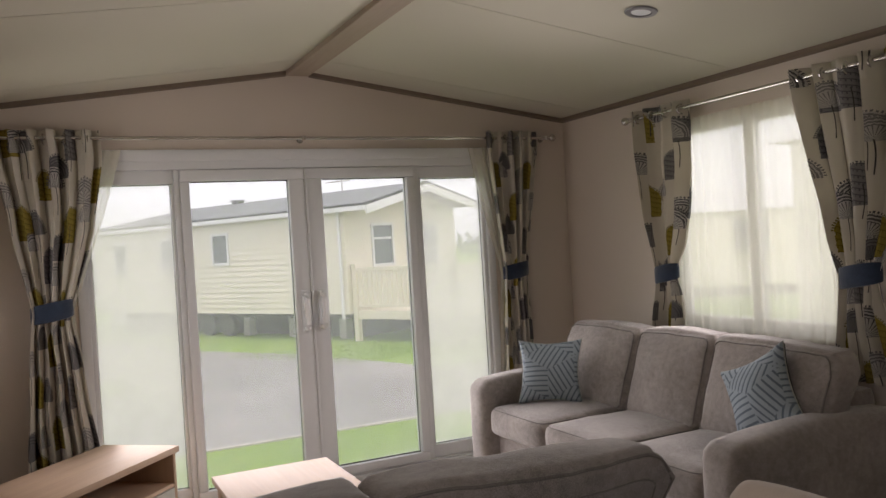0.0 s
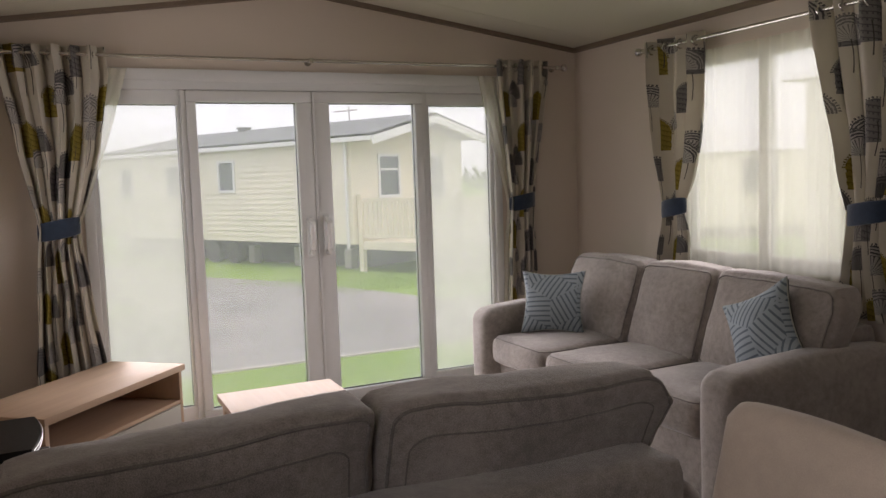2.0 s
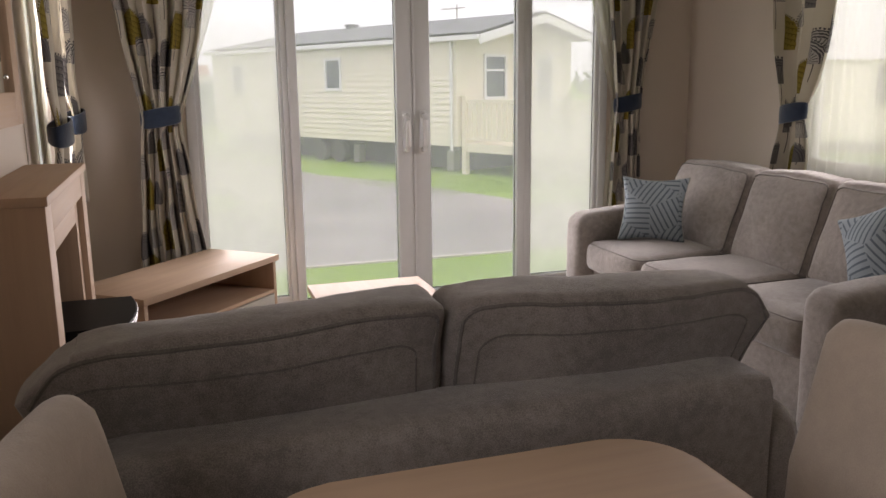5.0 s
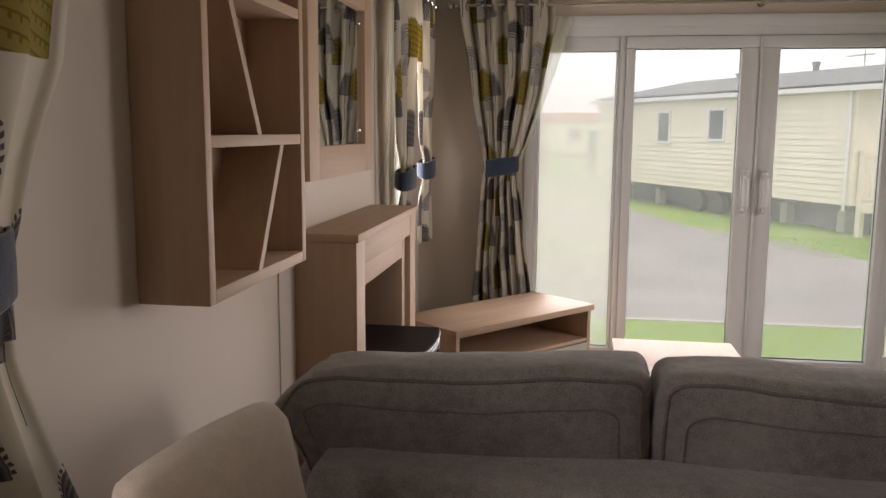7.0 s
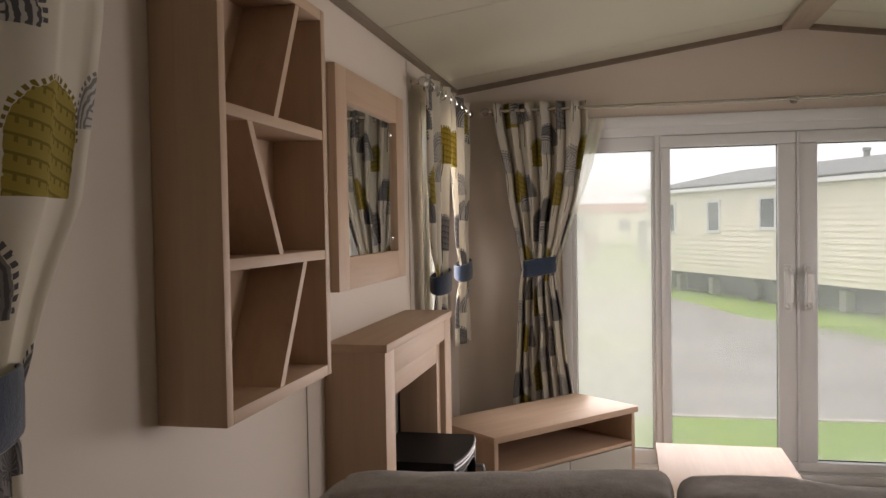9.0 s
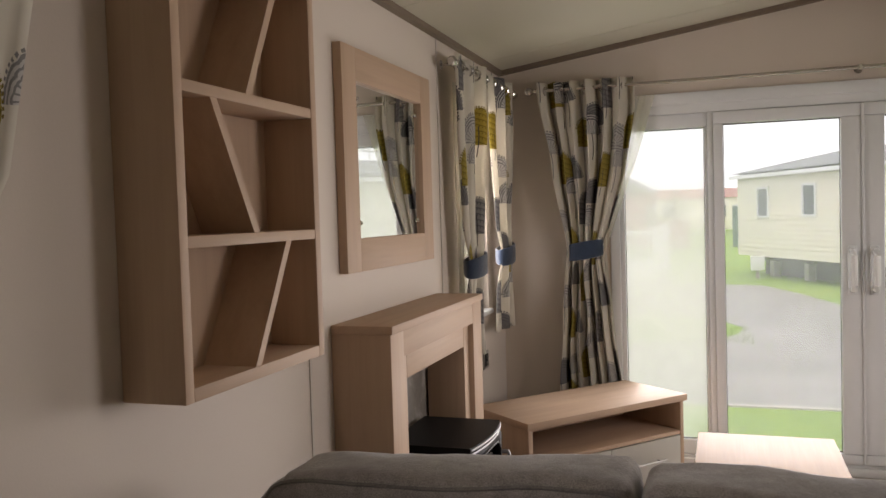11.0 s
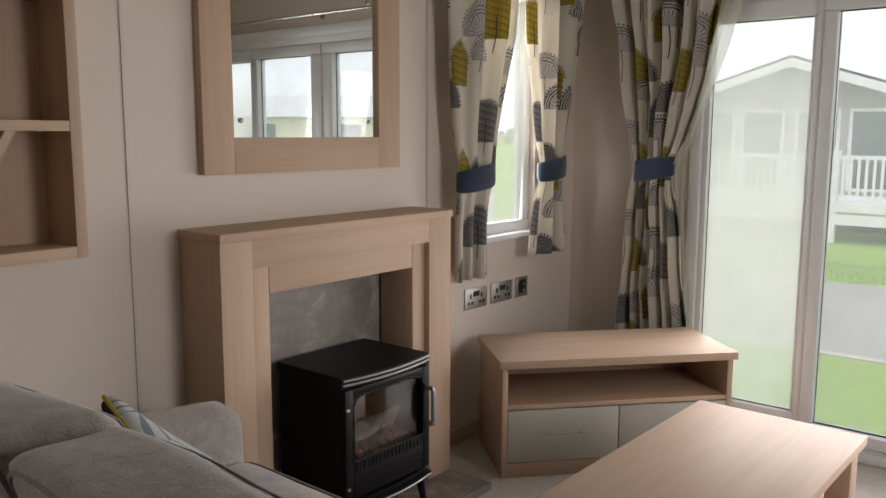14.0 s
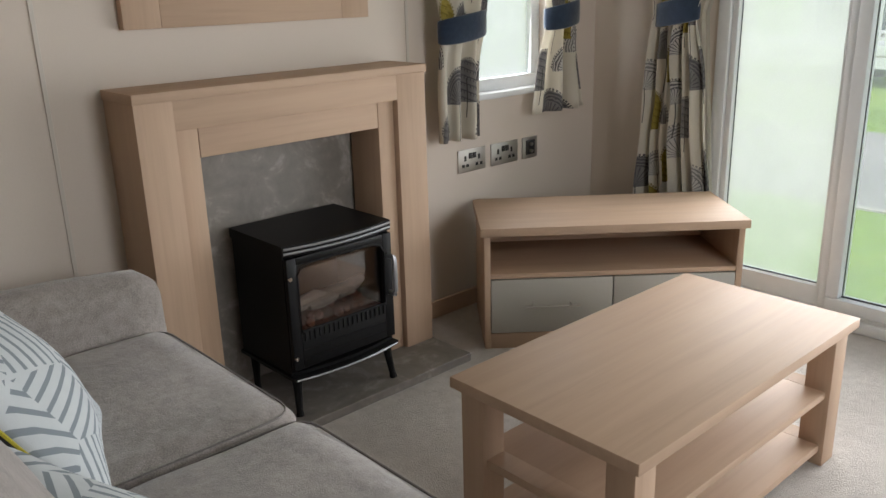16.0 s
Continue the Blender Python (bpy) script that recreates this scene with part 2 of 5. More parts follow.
def curtain_print():
    """White cotton printed with mustard and grey seed heads on thin stems; UV in metres of cloth."""
    m = Mat("seedhead_print", (0.7, 0.68, 0.62), 0.9, spec=0.2)
    sep = m.node("SeparateXYZ")
    m.link(m.coord("UV"), sep.inputs[0])
    u, v = sep.outputs[0], sep.outputs[1]
    base = m.mix(m.noise(9, 3), (0.66, 0.62, 0.53), (0.74, 0.70, 0.62))

    def layer(base, cw, ch, r, ou, ov, shift, chance, palette, style):
        col = m.math("FLOOR", m.math("DIVIDE", m.math("ADD", u, ou), cw))
        x = m.math("SUBTRACT", m.math("FRACT", m.math("DIVIDE", m.math("ADD", u, ou), cw)), 0.5)
        vv = m.math("ADD", m.math("ADD", v, ov), m.math("MULTIPLY", col, shift))
        row = m.math("FLOOR", m.math("DIVIDE", vv, ch))
        y = m.math("SUBTRACT", m.math("FRACT", m.math("DIVIDE", vv, ch)), 0.45)
        x, y = m.math("MULTIPLY", x, cw), m.math("MULTIPLY", y, ch)
        wn_ = m.node("TexWhiteNoise", noise_dimensions="2D")
        cx = m.node("CombineXYZ")
        m.put(m.math("ADD", col, 0.31 + ou), cx.inputs[0]), m.put(m.math("ADD", row, 0.77 + ov), cx.inputs[1])
        m.link(cx.outputs[0], wn_.inputs[0])
        rnd = wn_.outputs["Value"]
        sepc = m.node("SeparateColor")
        m.link(wn_.outputs["Color"], sepc.inputs[0])
        rnd2 = sepc.outputs[1]
        wob = m.math("MULTIPLY", m.math("SUBTRACT", m.noise(60, 2), 0.5), 0.012)
        arch = style == "rows"
        # an arch with upright sides, or an open parasol
        yy = m.math("MAXIMUM", y, 0.0) if arch else m.math("MULTIPLY", y, 0.92)
        d = m.math("ADD", m.math("SQRT", m.math("ADD", m.math("MULTIPLY", x, x), m.math("MULTIPLY", yy, yy))), wob)
        ang = m.math("ARCTAN2", y, x)
        rr = m.math("MULTIPLY", r, m.math("ADD", 0.8, m.math("MULTIPLY", rnd2, 0.35)))
        inside = m.math("LESS_THAN", d, rr)
        upper = m.math("GREATER_THAN", y, -0.085 if arch else -0.008)
        dome = m.math("MULTIPLY", inside, upper)
        # bobble fringe round the top
        fr = m.math("GREATER_THAN", m.math("SINE", m.math("MULTIPLY", ang, 46)), -0.15)
        ring = m.math("MULTIPLY", m.math("MULTIPLY", m.math("LESS_THAN", d, m.math("ADD", rr, 0.009)), m.math("GREATER_THAN", d, m.math("ADD", rr, 0.001))), m.math("MULTIPLY", fr, m.math("GREATER_THAN", y, 0.0)))
        if arch:
            slope = m.math("ADD", y, m.math("MULTIPLY", x, 0.25))
            bar = m.math("GREATER_THAN", m.math("SINE", m.math("MULTIPLY", slope, 240)), 0.86)
            tick = m.math("MULTIPLY", m.math("GREATER_THAN", m.math("SINE", m.math("MULTIPLY", x, 420)), 0.55), m.math("GREATER_THAN", m.math("SINE", m.math("ADD", m.math("MULTIPLY", slope, 240), 1.0)), 0.0))
            mark = m.math("MAXIMUM", bar, tick)
        else:
            cap = m.math("MULTIPLY", m.math("GREATER_THAN", d, m.math("MULTIPLY", rr, 0.62)), m.math("GREATER_THAN", m.math("SINE", m.math("MULTIPLY", d, 520)), -0.1))
            ray = m.math("MULTIPLY", m.math("GREATER_THAN", m.math("SINE", m.math("MULTIPLY", ang, 24)), 0.62), m.math("LESS_THAN", d, m.math("MULTIPLY", rr, 0.62)))
            mark = m.math("MAXIMUM", cap, ray)
        n = m.node("ValToRGB")
        n.color_ramp.interpolation = "CONSTANT"
        e = n.color_ramp.elements
        while len(e) < len(palette):
            e.new(0.5)
        for i, (el, c) in enumerate(zip(e, palette)):
            el.position, el.color = i / len(palette), (*c[0], 1)
        m.link(rnd, n.inputs[0])
        n2 = m.node("ValToRGB")
        n2.color_ramp.interpolation = "CONSTANT"
        e = n2.color_ramp.elements
        while len(e) < len(palette):
            e.new(0.5)
        for i, (el, c) in enumerate(zip(e, palette)):
            el.position, el.color = i / len(palette), (*c[1], 1)
        m.link(rnd, n2.inputs[0])
        inkc = m.mix(mark, n.outputs[0], n2.outputs[0])
        there = m.math("LESS_THAN", rnd2, chance)
        base = m.mix(m.math("MULTIPLY", dome, there), base, inkc)
        base = m.mix(m.math("MULTIPLY", ring, there), base, n2.outputs[0])
        stem = m.math("MULTIPLY", m.math("LESS_THAN", m.math("ABSOLUTE", m.math("ADD", x, m.math("MULTIPLY", m.math("SINE", m.math("MULTIPLY", y, 25)), 0.004))), 0.0022), m.math("MULTIPLY", m.math("LESS_THAN", y, 0), m.math("GREATER_THAN", y, -0.14)))
        return m.mix(m.math("MULTIPLY", stem, there), base, (0.09, 0.085, 0.08))

    GREY, DARK, MUST, MUSTD, LIGHT = (0.25, 0.24, 0.235), (0.13, 0.125, 0.13), (0.36, 0.285, 0.065), (0.22, 0.17, 0.035), (0.56, 0.54, 0.51)
    base = layer(base, 0.31, 0.40, 0.100, 0.03, 0.02, 0.13, 0.97, [(LIGHT, DARK), (GREY, DARK), (LIGHT, GREY), (GREY, DARK)], "fan")
    base = layer(base, 0.31, 0.40, 0.080, 0.19, 0.21, 0.21, 0.92, [(MUST, MUSTD), (MUST, MUSTD), (GREY, DARK), (MUST, MUSTD)], "rows")
    base = layer(base, 0.37, 0.47, 0.085, 0.27, 0.33, 0.17, 0.9, [(LIGHT, GREY), (GREY, DARK), (DARK, GREY), (LIGHT, DARK)], "fan")
    m.color(base)
    tl, mx = m.node("BsdfTranslucent"), m.node("MixShader")
    m.link(base, tl.inputs[0])
    mx.inputs[0].default_value = 0.38
    m.link(m.b.outputs[0], mx.inputs[1]), m.link(tl.outputs[0], mx.inputs[2])
    m.link(mx.outputs[0], m.out.inputs[0])
    m.bump(m.noise(500, 2), 0.2, 0.001)
    return m


PRINT = curtain_print()


def cushion_print(name, pale, paler, ink):
    """Pale grey-blue cloth printed with hexagons made of hatched lozenges; UV in metres."""
    m = Mat(name, pale, 0.9, spec=0.2)
    sep = m.node("SeparateXYZ")
    m.link(m.coord("UV"), sep.inputs[0])
    u, v = sep.outputs[0], sep.outputs[1]
    s = 1 / 0.26
    # hexagon centre nearest to the point, on two offset grids
    def cell(ou, ov):
        gx = m.math("MULTIPLY", m.math("ADD", u, ou), s)
        gy = m.math("MULTIPLY", m.math("ADD", v, ov), s / 1.7320508)
        px = m.math("SUBTRACT", m.math("FRACT", gx), 0.5)
        py = m.math("MULTIPLY", m.math("SUBTRACT", m.math("FRACT", gy), 0.5), 1.7320508)
        return px, py, m.math("ADD", m.math("MULTIPLY", px, px), m.math("MULTIPLY", py, py))
    ax, ay, ad = cell(0.0, 0.0)
    bx, by, bd = cell(0.13, 0.13 * 1.7320508)
    pick = m.math("LESS_THAN", ad, bd)
    inv = m.math("SUBTRACT", 1.0, pick)
    px = m.math("ADD", m.math("MULTIPLY", ax, pick), m.math("MULTIPLY", bx, inv))
    py = m.math("ADD", m.math("MULTIPLY", ay, pick), m.math("MULTIPLY", by, inv))
    ang = m.math("ADD", m.math("ARCTAN2", py, px), math.pi + math.pi / 6)
    sector = m.math("FLOOR", m.math("DIVIDE", ang, 2 * math.pi / 3))
    frac_ = m.math("FRACT", m.math("DIVIDE", ang, 2 * math.pi / 3))
    mid = m.math("ADD", m.math("MULTIPLY", m.math("ADD", sector, 0.5), 2 * math.pi / 3), -math.pi - math.pi / 6 + math.pi / 3)
    # stripes run along one side of each lozenge
    t = m.math("ADD", m.math("MULTIPLY", px, m.math("COSINE", mid)), m.math("MULTIPLY", py, m.math("SINE", mid)))
    stripe = m.math("GREATER_THAN", m.math("SINE", m.math("MULTIPLY", t, 66.0)), 0.5)
    border = m.math("LESS_THAN", m.math("ABSOLUTE", m.math("SUBTRACT", frac_, 0.5)), 0.485)
    base = m.mix(m.noise(30, 3), pale, paler)
    m.color(m.mix(m.math("MULTIPLY", stripe, border), base, ink))
    m.bump(m.noise(450, 2), 0.3, 0.002)
    return m


HEXPRINT = cushion_print("pale_hexagon_print", (0.47, 0.50, 0.52), (0.56, 0.59, 0.60), (0.22, 0.25, 0.275))
BLUEHEX = cushion_print("blue_grey_hexagon_print", (0.25, 0.30, 0.335), (0.32, 0.37, 0.40), (0.12, 0.15, 0.18))
CREAMPIPE = fabric("mustard_piping", (0.46, 0.40, 0.05), weave=300, sheen=0.0)
PALEPIPE = fabric("pale_piping", (0.36, 0.37, 0.34), weave=300, sheen=0.0)

# outdoors
GRASS = Mat("lawn_grass", (0.08, 0.2, 0.03), 0.95, spec=0.15)
_g1, _g2, _g3 = GRASS.noise(0.35, 4), GRASS.noise(6, 4), GRASS.noise(70, 3)
_f = GRASS.math("ADD", GRASS.math("MULTIPLY", _g1, 0.45), GRASS.math("ADD", GRASS.math("MULTIPLY", _g2, 0.25), GRASS.math("MULTIPLY", _g3, 0.3)))
GRASS.color(GRASS.ramp(_f, (0.32, (0.14, 0.25, 0.035)), (0.52, (0.21, 0.33, 0.05)), (0.70, (0.34, 0.39, 0.10))))
GRASS.bump(_g3, 0.8, 0.03)
ASPHALT = mottled("worn_asphalt", (0.23, 0.215, 0.205), 0.7, 0.6, 60, 0.30, 0.5)
KERB = mottled("concrete_edge", (0.40, 0.38, 0.33), 0.85, 2, 60, 0.12, 0.3)
SIDING = mottled("cream_siding", (0.78, 0.73, 0.59), 0.5, 0.8, 40, 0.04, 0.05)
GABLE = mottled("beige_gable_board", (0.40, 0.37, 0.345), 0.6, 0.8, 30, 0.06, 0.05)
SIDEWHITE = mottled("white_cladding", (0.66, 0.67, 0.68), 0.5, 0.8, 40, 0.04, 0.05)
ROOF = mottled("grey_roof_sheet", (0.14, 0.145, 0.15), 0.7, 0.8, 30, 0.2, 0.3)
ROOFPALE = mottled("pale_roof_sheet", (0.55, 0.555, 0.57), 0.7, 0.8, 30, 0.12, 0.2)
BRICKRED = mottled("red_brick_far", (0.30, 0.13, 0.10), 0.85, 0.8, 12, 0.2, 0.1)
WHITEPVC = mottled("white_railing", (0.72, 0.72, 0.72), 0.4, 1, 30, 0.03, 0.02)
CREAMPVC = mottled("cream_railing", (0.76, 0.70, 0.56), 0.5, 1, 30, 0.05, 0.03)
# dark of chassis rail and wheels, also painted in as shade below the caravans
UNDER = mottled("chassis_and_shade_dark", (0.085, 0.08, 0.075), 0.9, 1, 20, 0.3, 0.2)
FARGLASS = mottled("dark_window_glass", (0.10, 0.115, 0.13), 0.12, 0.6, 6, 0.25, 0.0)
GREENSHED = mottled("green_shed", (0.03, 0.09, 0.055), 0.6, 1, 20, 0.15, 0.1)
# leaf green paled so the colour carries the haze of distance
LEAF = mottled("hazed_leaf", (0.13, 0.16, 0.11), 0.8, 1.5, 20, 0.4, 0.3)
BARK = mottled("tree_bark", (0.09, 0.07, 0.055), 0.9, 4, 40, 0.3, 0.5)

# ---- building blocks ----


def box(bm, x0, x1, y0, y1, z0, z1, bevel=0.0, seg=2):
    vs = [bm.verts.new((x, y, z)) for x in (x0, x1) for y in (y0, y1) for z in (z0, z1)]
    fs = [bm.faces.new([vs[i] for i in q]) for q in ((0, 1, 3, 2), (4, 6, 7, 5), (0, 4, 5, 1), (2, 3, 7, 6), (0, 2, 6, 4), (1, 5, 7, 3))]
    if bevel:
        edges = list({e for f in fs for e in f.edges})
        bmesh.ops.bevel(bm, geom=edges, offset=bevel, segments=seg, profile=0.5, affect="EDGES")
    return bm


def boxes(*specs):
    bm = bmesh.new()
    for s in specs:
        box(bm, *s)
    return bm


def tube(bm, points, r, n=8, closed=False):
    """A round bar along points; r: one radius or one a point."""
    points = [Vector(p) for p in points]
    rings = []
    for i, p in enumerate(points):
        a = points[i - 1] if i or closed else p
        b = points[(i + 1) % len(points)] if i < len(points) - 1 or closed else p
        d = (b - a).normalized()
        up = Vector((0, 0, 1)) if abs(d.z) < 0.9 else Vector((1, 0, 0))
        s = d.cross(up).normalized()
        w = s.cross(d)
        rad = r[i] if isinstance(r, (list, tuple)) else r
        rings.append([bm.verts.new(p + (s * math.cos(k * math.tau / n) + w * math.sin(k * math.tau / n)) * rad) for k in range(n)])
    m = len(rings)
    for i in range(m if closed else m - 1):
        a, b = rings[i], rings[(i + 1) % m]
        for k in range(n):
            bm.faces.new((a[k], a[(k + 1) % n], b[(k + 1) % n], b[k]))
    if not closed:
        bm.faces.new(rings[0][::-1]), bm.faces.new(rings[-1])
    return bm


def prism(bm, outline, lo, hi, axis=2, bevel=0.0):
    """An outline (pairs) pushed from lo to hi along an axis."""
    def at(p, h):
        q = list(p)
        q.insert(axis, h)
        return q
    a = [bm.verts.new(at(p, lo)) for p in outline]
    b = [bm.verts.new(at(p, hi)) for p in outline]
    fs = [bm.faces.new(a[::-1]), bm.faces.new(b)]
    for i in range(len(a)):
        j = (i + 1) % len(a)
        fs.append(bm.faces.new((a[i], a[j], b[j], b[i])))
    if bevel:
        bmesh.ops.bevel(bm, geom=list({e for f in fs for e in f.edges}), offset=bevel, segments=2, profile=0.5, affect="EDGES")
    return bm


def lathe(bm, profile, origin=(0, 0, 0), axis=2, n=20):
    rings = []
    for r, h in profile:
        ring = []
        for k in range(n):
            q = [r * math.cos(k * math.tau / n), r * math.sin(k * math.tau / n)]
            q.insert(axis, h)
            ring.append(bm.verts.new(Vector(q) + Vector(origin)))
        rings.append(ring)
    for a, b in zip(rings, rings[1:]):
        for k in range(n):
            bm.faces.new((a[k], a[(k + 1) % n], b[(k + 1) % n], b[k]))
    bm.faces.new(rings[0][::-1]), bm.faces.new(rings[-1])
    return bm


def soft_map(half, r, bulge, warp):
    """The map from a cube of side 2 to a stuffed, rounded block."""
    half = Vector(half)

    def place(p):
        q = Vector([half[i] * p[i] for i in range(3)])
        core = Vector([max(-(half[i] - r), min(half[i] - r, q[i])) for i in range(3)])
        d = q - core
        if d.length > 1e-6:
            q = core + d.normalized() * r
        for i in range(3):
            j, k = (i + 1) % 3, (i + 2) % 3
            q[i] += bulge[i] * p[i] * (1 - p[j] ** 2) * (1 - p[k] ** 2)
        return warp(q, p) if warp else q
    return place


def puff(cx, cy, cz, hx, hy, hz, r, bulge=(0, 0, 0), n=12, seed=0, wrinkle=0.004, warp=None, uv=None):
    """A stuffed, rounded block: half sizes, edge radius, bulge of each pair of faces."""
    bm = bmesh.new()
    place = soft_map((hx, hy, hz), r, bulge, warp)
    verts = {}

    def vert(p):
        key = tuple(round(c, 4) for c in p)
        if key not in verts:
            q = place(p)
            w = noise.noise_vector(q * 7 + Vector((seed * 3.1, seed * 1.7, seed)))
            w2 = noise.noise_vector(q * 21 + Vector((seed, seed * 2.3, 0)))
            verts[key] = bm.verts.new(q + Vector((cx, cy, cz)) + w * wrinkle + w2 * wrinkle * 0.4)
        return verts[key]

    steps = [math.sin((i / n - 0.5) * math.pi) * 0.35 + (2 * i / n - 1) * 0.65 for i in range(n + 1)]
    for ax in range(3):
        for side in (-1, 1):
            for i in range(n):
                for j in range(n):
                    quad = []
                    for a, b in ((i, j), (i + 1, j), (i + 1, j + 1), (i, j + 1)):
                        p = [0, 0, 0]
                        p[ax], p[(ax + 1) % 3], p[(ax + 2) % 3] = side, steps[a], steps[b]
                        quad.append(vert(p))
                    f = bm.faces.new(quad if side > 0 else quad[::-1])
                    f.smooth = True
    if uv:
        layer = bm.loops.layers.uv.new("UVMap")
        for f in bm.faces:
            for l in f.loops:
                l[layer].uv = (l.vert.co[uv[0]], l.vert.co[uv[1]])
    return bm


def seam(place, centre, side, kx, kz, r, seed=0, wrinkle=0.004, low=None):
    """Piping on the front or back face (side) of a stuffed block, round a rounded rectangle."""
    pts = []
    c = 0.14
    low = kz if low is None else low
    for sx, sz, a0 in ((1, 1, 0), (-1, 1, 90), (-1, -1, 180), (1, -1, 270)):
        for i in range(6):
            a = radians(a0 + i * 18)
            pts.append((sx * (kx - c) + c * math.cos(a), (kz if sz > 0 else low) * sz - sz * c + c * math.sin(a)))
    fine = []
    for (x0, z0), (x1, z1) in zip(pts, pts[1:] + pts[:1]):
        n = max(1, int(math.hypot(x1 - x0, z1 - z0) / 0.12))
        fine += [(x0 + (x1 - x0) * i / n, z0 + (z1 - z0) * i / n) for i in range(n)]
    out = []
    for x, z in fine:
        q = place((x, side, z))
        w = noise.noise_vector(q * 7 + Vector((seed * 3.1, seed * 1.7, seed)))
        w2 = noise.noise_vector(q * 21 + Vector((seed, seed * 2.3, 0)))
        out.append(q + Vector(centre) + w * wrinkle + w2 * wrinkle * 0.4)
    return tube(bmesh.new(), out, r, 5, closed=True)


def finish(name, bm, mat, smooth=None):
    bmesh.ops.recalc_face_normals(bm, faces=bm.faces)
    me = bpy.data.meshes.new(name)
    bm.to_mesh(me)
    bm.free()
    for m in mat if isinstance(mat, (list, tuple)) else (mat,):
        me.materials.append(m.m)
    if smooth:
        me.polygons.foreach_set("use_smooth", [True] * len(me.polygons))
        me.set_sharp_from_angle(angle=radians(smooth))
    return me


def thing(name, at=(0, 0, 0), label="", category="", group="", turn=0.0, kind=""):
    ob = new(name)
    ob.empty_display_size = 0.1
    ob.location = at
    ob.rotation_euler = (0, 0, radians(turn))
    return tagged(ob, label, category, group, kind)


def part(name, bm, mat, parent, label="", smooth=35):
    """One mesh under a thing or a part, in the thing's own coordinates."""
    ob = new(name, finish(name, bm, mat, smooth))
    ob.parent = parent
    return tagged(ob, label)


def solid(name, bm, mat, label="", category="", kind="structure", smooth=None, group=""):
    return tagged(new(name, finish(name, bm, mat, smooth)), label, category, group, kind)


# ---- shell of the holiday home ----
W, S, E0, RIDGE = 3.52, -7.6, 2.09, 2.345
T = 0.10


def ceiling_z(x):
    return RIDGE - (RIDGE - E0) * abs(x - W / 2) / (W / 2)


def wall_with_holes(name, axis, face, out, lo, hi, top, holes, label):
    """A wall of thickness T whose inner face lies at face; holes: (a, b, z0, z1)."""
    bm = bmesh.new()
    a0, a1 = sorted((face, face + out * T))
    cuts = sorted({lo, hi, *(h for q in holes for h in q[:2])})
    for a, b in zip(cuts, cuts[1:]):
        spans, z = [], 0.0
        for q in sorted(q for q in holes if q[0] <= a and q[1] >= b):
            spans.append((z, q[2]))
            z = q[3]
        spans.append((z, top))
        for z0, z1 in spans:
            if z1 - z0 > 1e-4:
                box(bm, *((a0, a1, a, b) if axis == 0 else (a, b, a0, a1)), z0, z1)
    return solid(name, bm, WALL, label, "wall")


WIN_W1 = (-0.78, -0.33, 0.84, 1.88)
WIN_W2 = (-4.75, -3.62, 0.84, 1.88)
WIN_E1 = (-2.06, -0.98, 0.82, 1.88)
PATIO = (0.58, 2.96, 0.0, 1.90)
wall_with_holes("wall_west", 0, 0.0, -1, S, T, E0 + 0.05, [WIN_W1, WIN_W2], "pale beige papered wall with vertical panel joints")
wall_with_holes("wall_east", 0, W, 1, S, T, E0 + 0.05, [WIN_E1], "pale beige papered wall with a wide window")
bm = bmesh.new()
prism(bm, [(0, 1.90), (W, 1.90), (W, E0 + 0.03), (W / 2, RIDGE + 0.03), (0, E0 + 0.03)], 0.0, T, axis=1)
box(bm, 0, PATIO[0], 0, T, 0, 1.90)
box(bm, PATIO[1], W, 0, T, 0, 1.90)
solid("wall_north", bm, WALL, "pale beige gable wall around glazed patio doors", "wall")
bm = prism(bmesh.new(), [(0, 0), (W, 0), (W, E0 + 0.03), (W / 2, RIDGE + 0.03), (0, E0 + 0.03)], S - T, S, axis=1)
solid("wall_south", bm, WALL, "plain beige wall closing the far end of the room", "wall")
solid("floor", boxes((-T, W + T, S - T, 0.09, -0.12, 0.0)), CARPET, "grey-beige short pile carpet", "floor")

# ceiling: two boarded slopes with shallow panel joints, in one mesh
bm = bmesh.new()
joints = [S, -7.5, -6.3, -5.1, -3.9, -2.7, -1.5, -0.3, 0.0]
for x0, x1 in ((0, W / 2), (W / 2, W)):
    for y0, y1 in zip(joints, joints[1:]):
        g = 0.0025
        vs = [bm.verts.new((x, y, ceiling_z(x) + h)) for h in (0, 0.05) for x, y in ((x0, y0 + g), (x1, y0 + g), (x1, y1 - g), (x0, y1 - g))]
        for q in ((0, 3, 2, 1), (4, 5, 6, 7), (0, 1, 5, 4), (1, 2, 6, 5), (2, 3, 7, 6), (3, 0, 4, 7)):
            bm.faces.new([vs[i] for i in q])
    vs = [bm.verts.new((x, y, ceiling_z(x) + 0.06)) for x, y in ((x0, S), (x1, S), (x1, T), (x0, T))]
    bm.faces.new(vs)
solid("ceiling", bm, CEIL, "cream boarded ceiling sloping up to a ridge", "ceiling")
bm = prism(bmesh.new(), [(W / 2 - 0.060, RIDGE - 0.034), (W / 2 + 0.072, RIDGE - 0.034), (W / 2 + 0.072, RIDGE + 0.01), (W / 2 - 0.060, RIDGE + 0.01)], S, -0.002, axis=1, bevel=0.004)
solid("ridge_beam_trim", bm, BEAM, "taupe boxed ridge beam along the ceiling", "beam")
bm = bmesh.new()
for x, s in ((0.0, 1), (W, -1)):
    prism(bm, [(x + s * 0.001, E0 - 0.028), (x + s * 0.020, E0 - 0.020), (x + s * 0.020, E0 + 0.004), (x + s * 0.001, E0 + 0.004)], S, -0.001, axis=1)
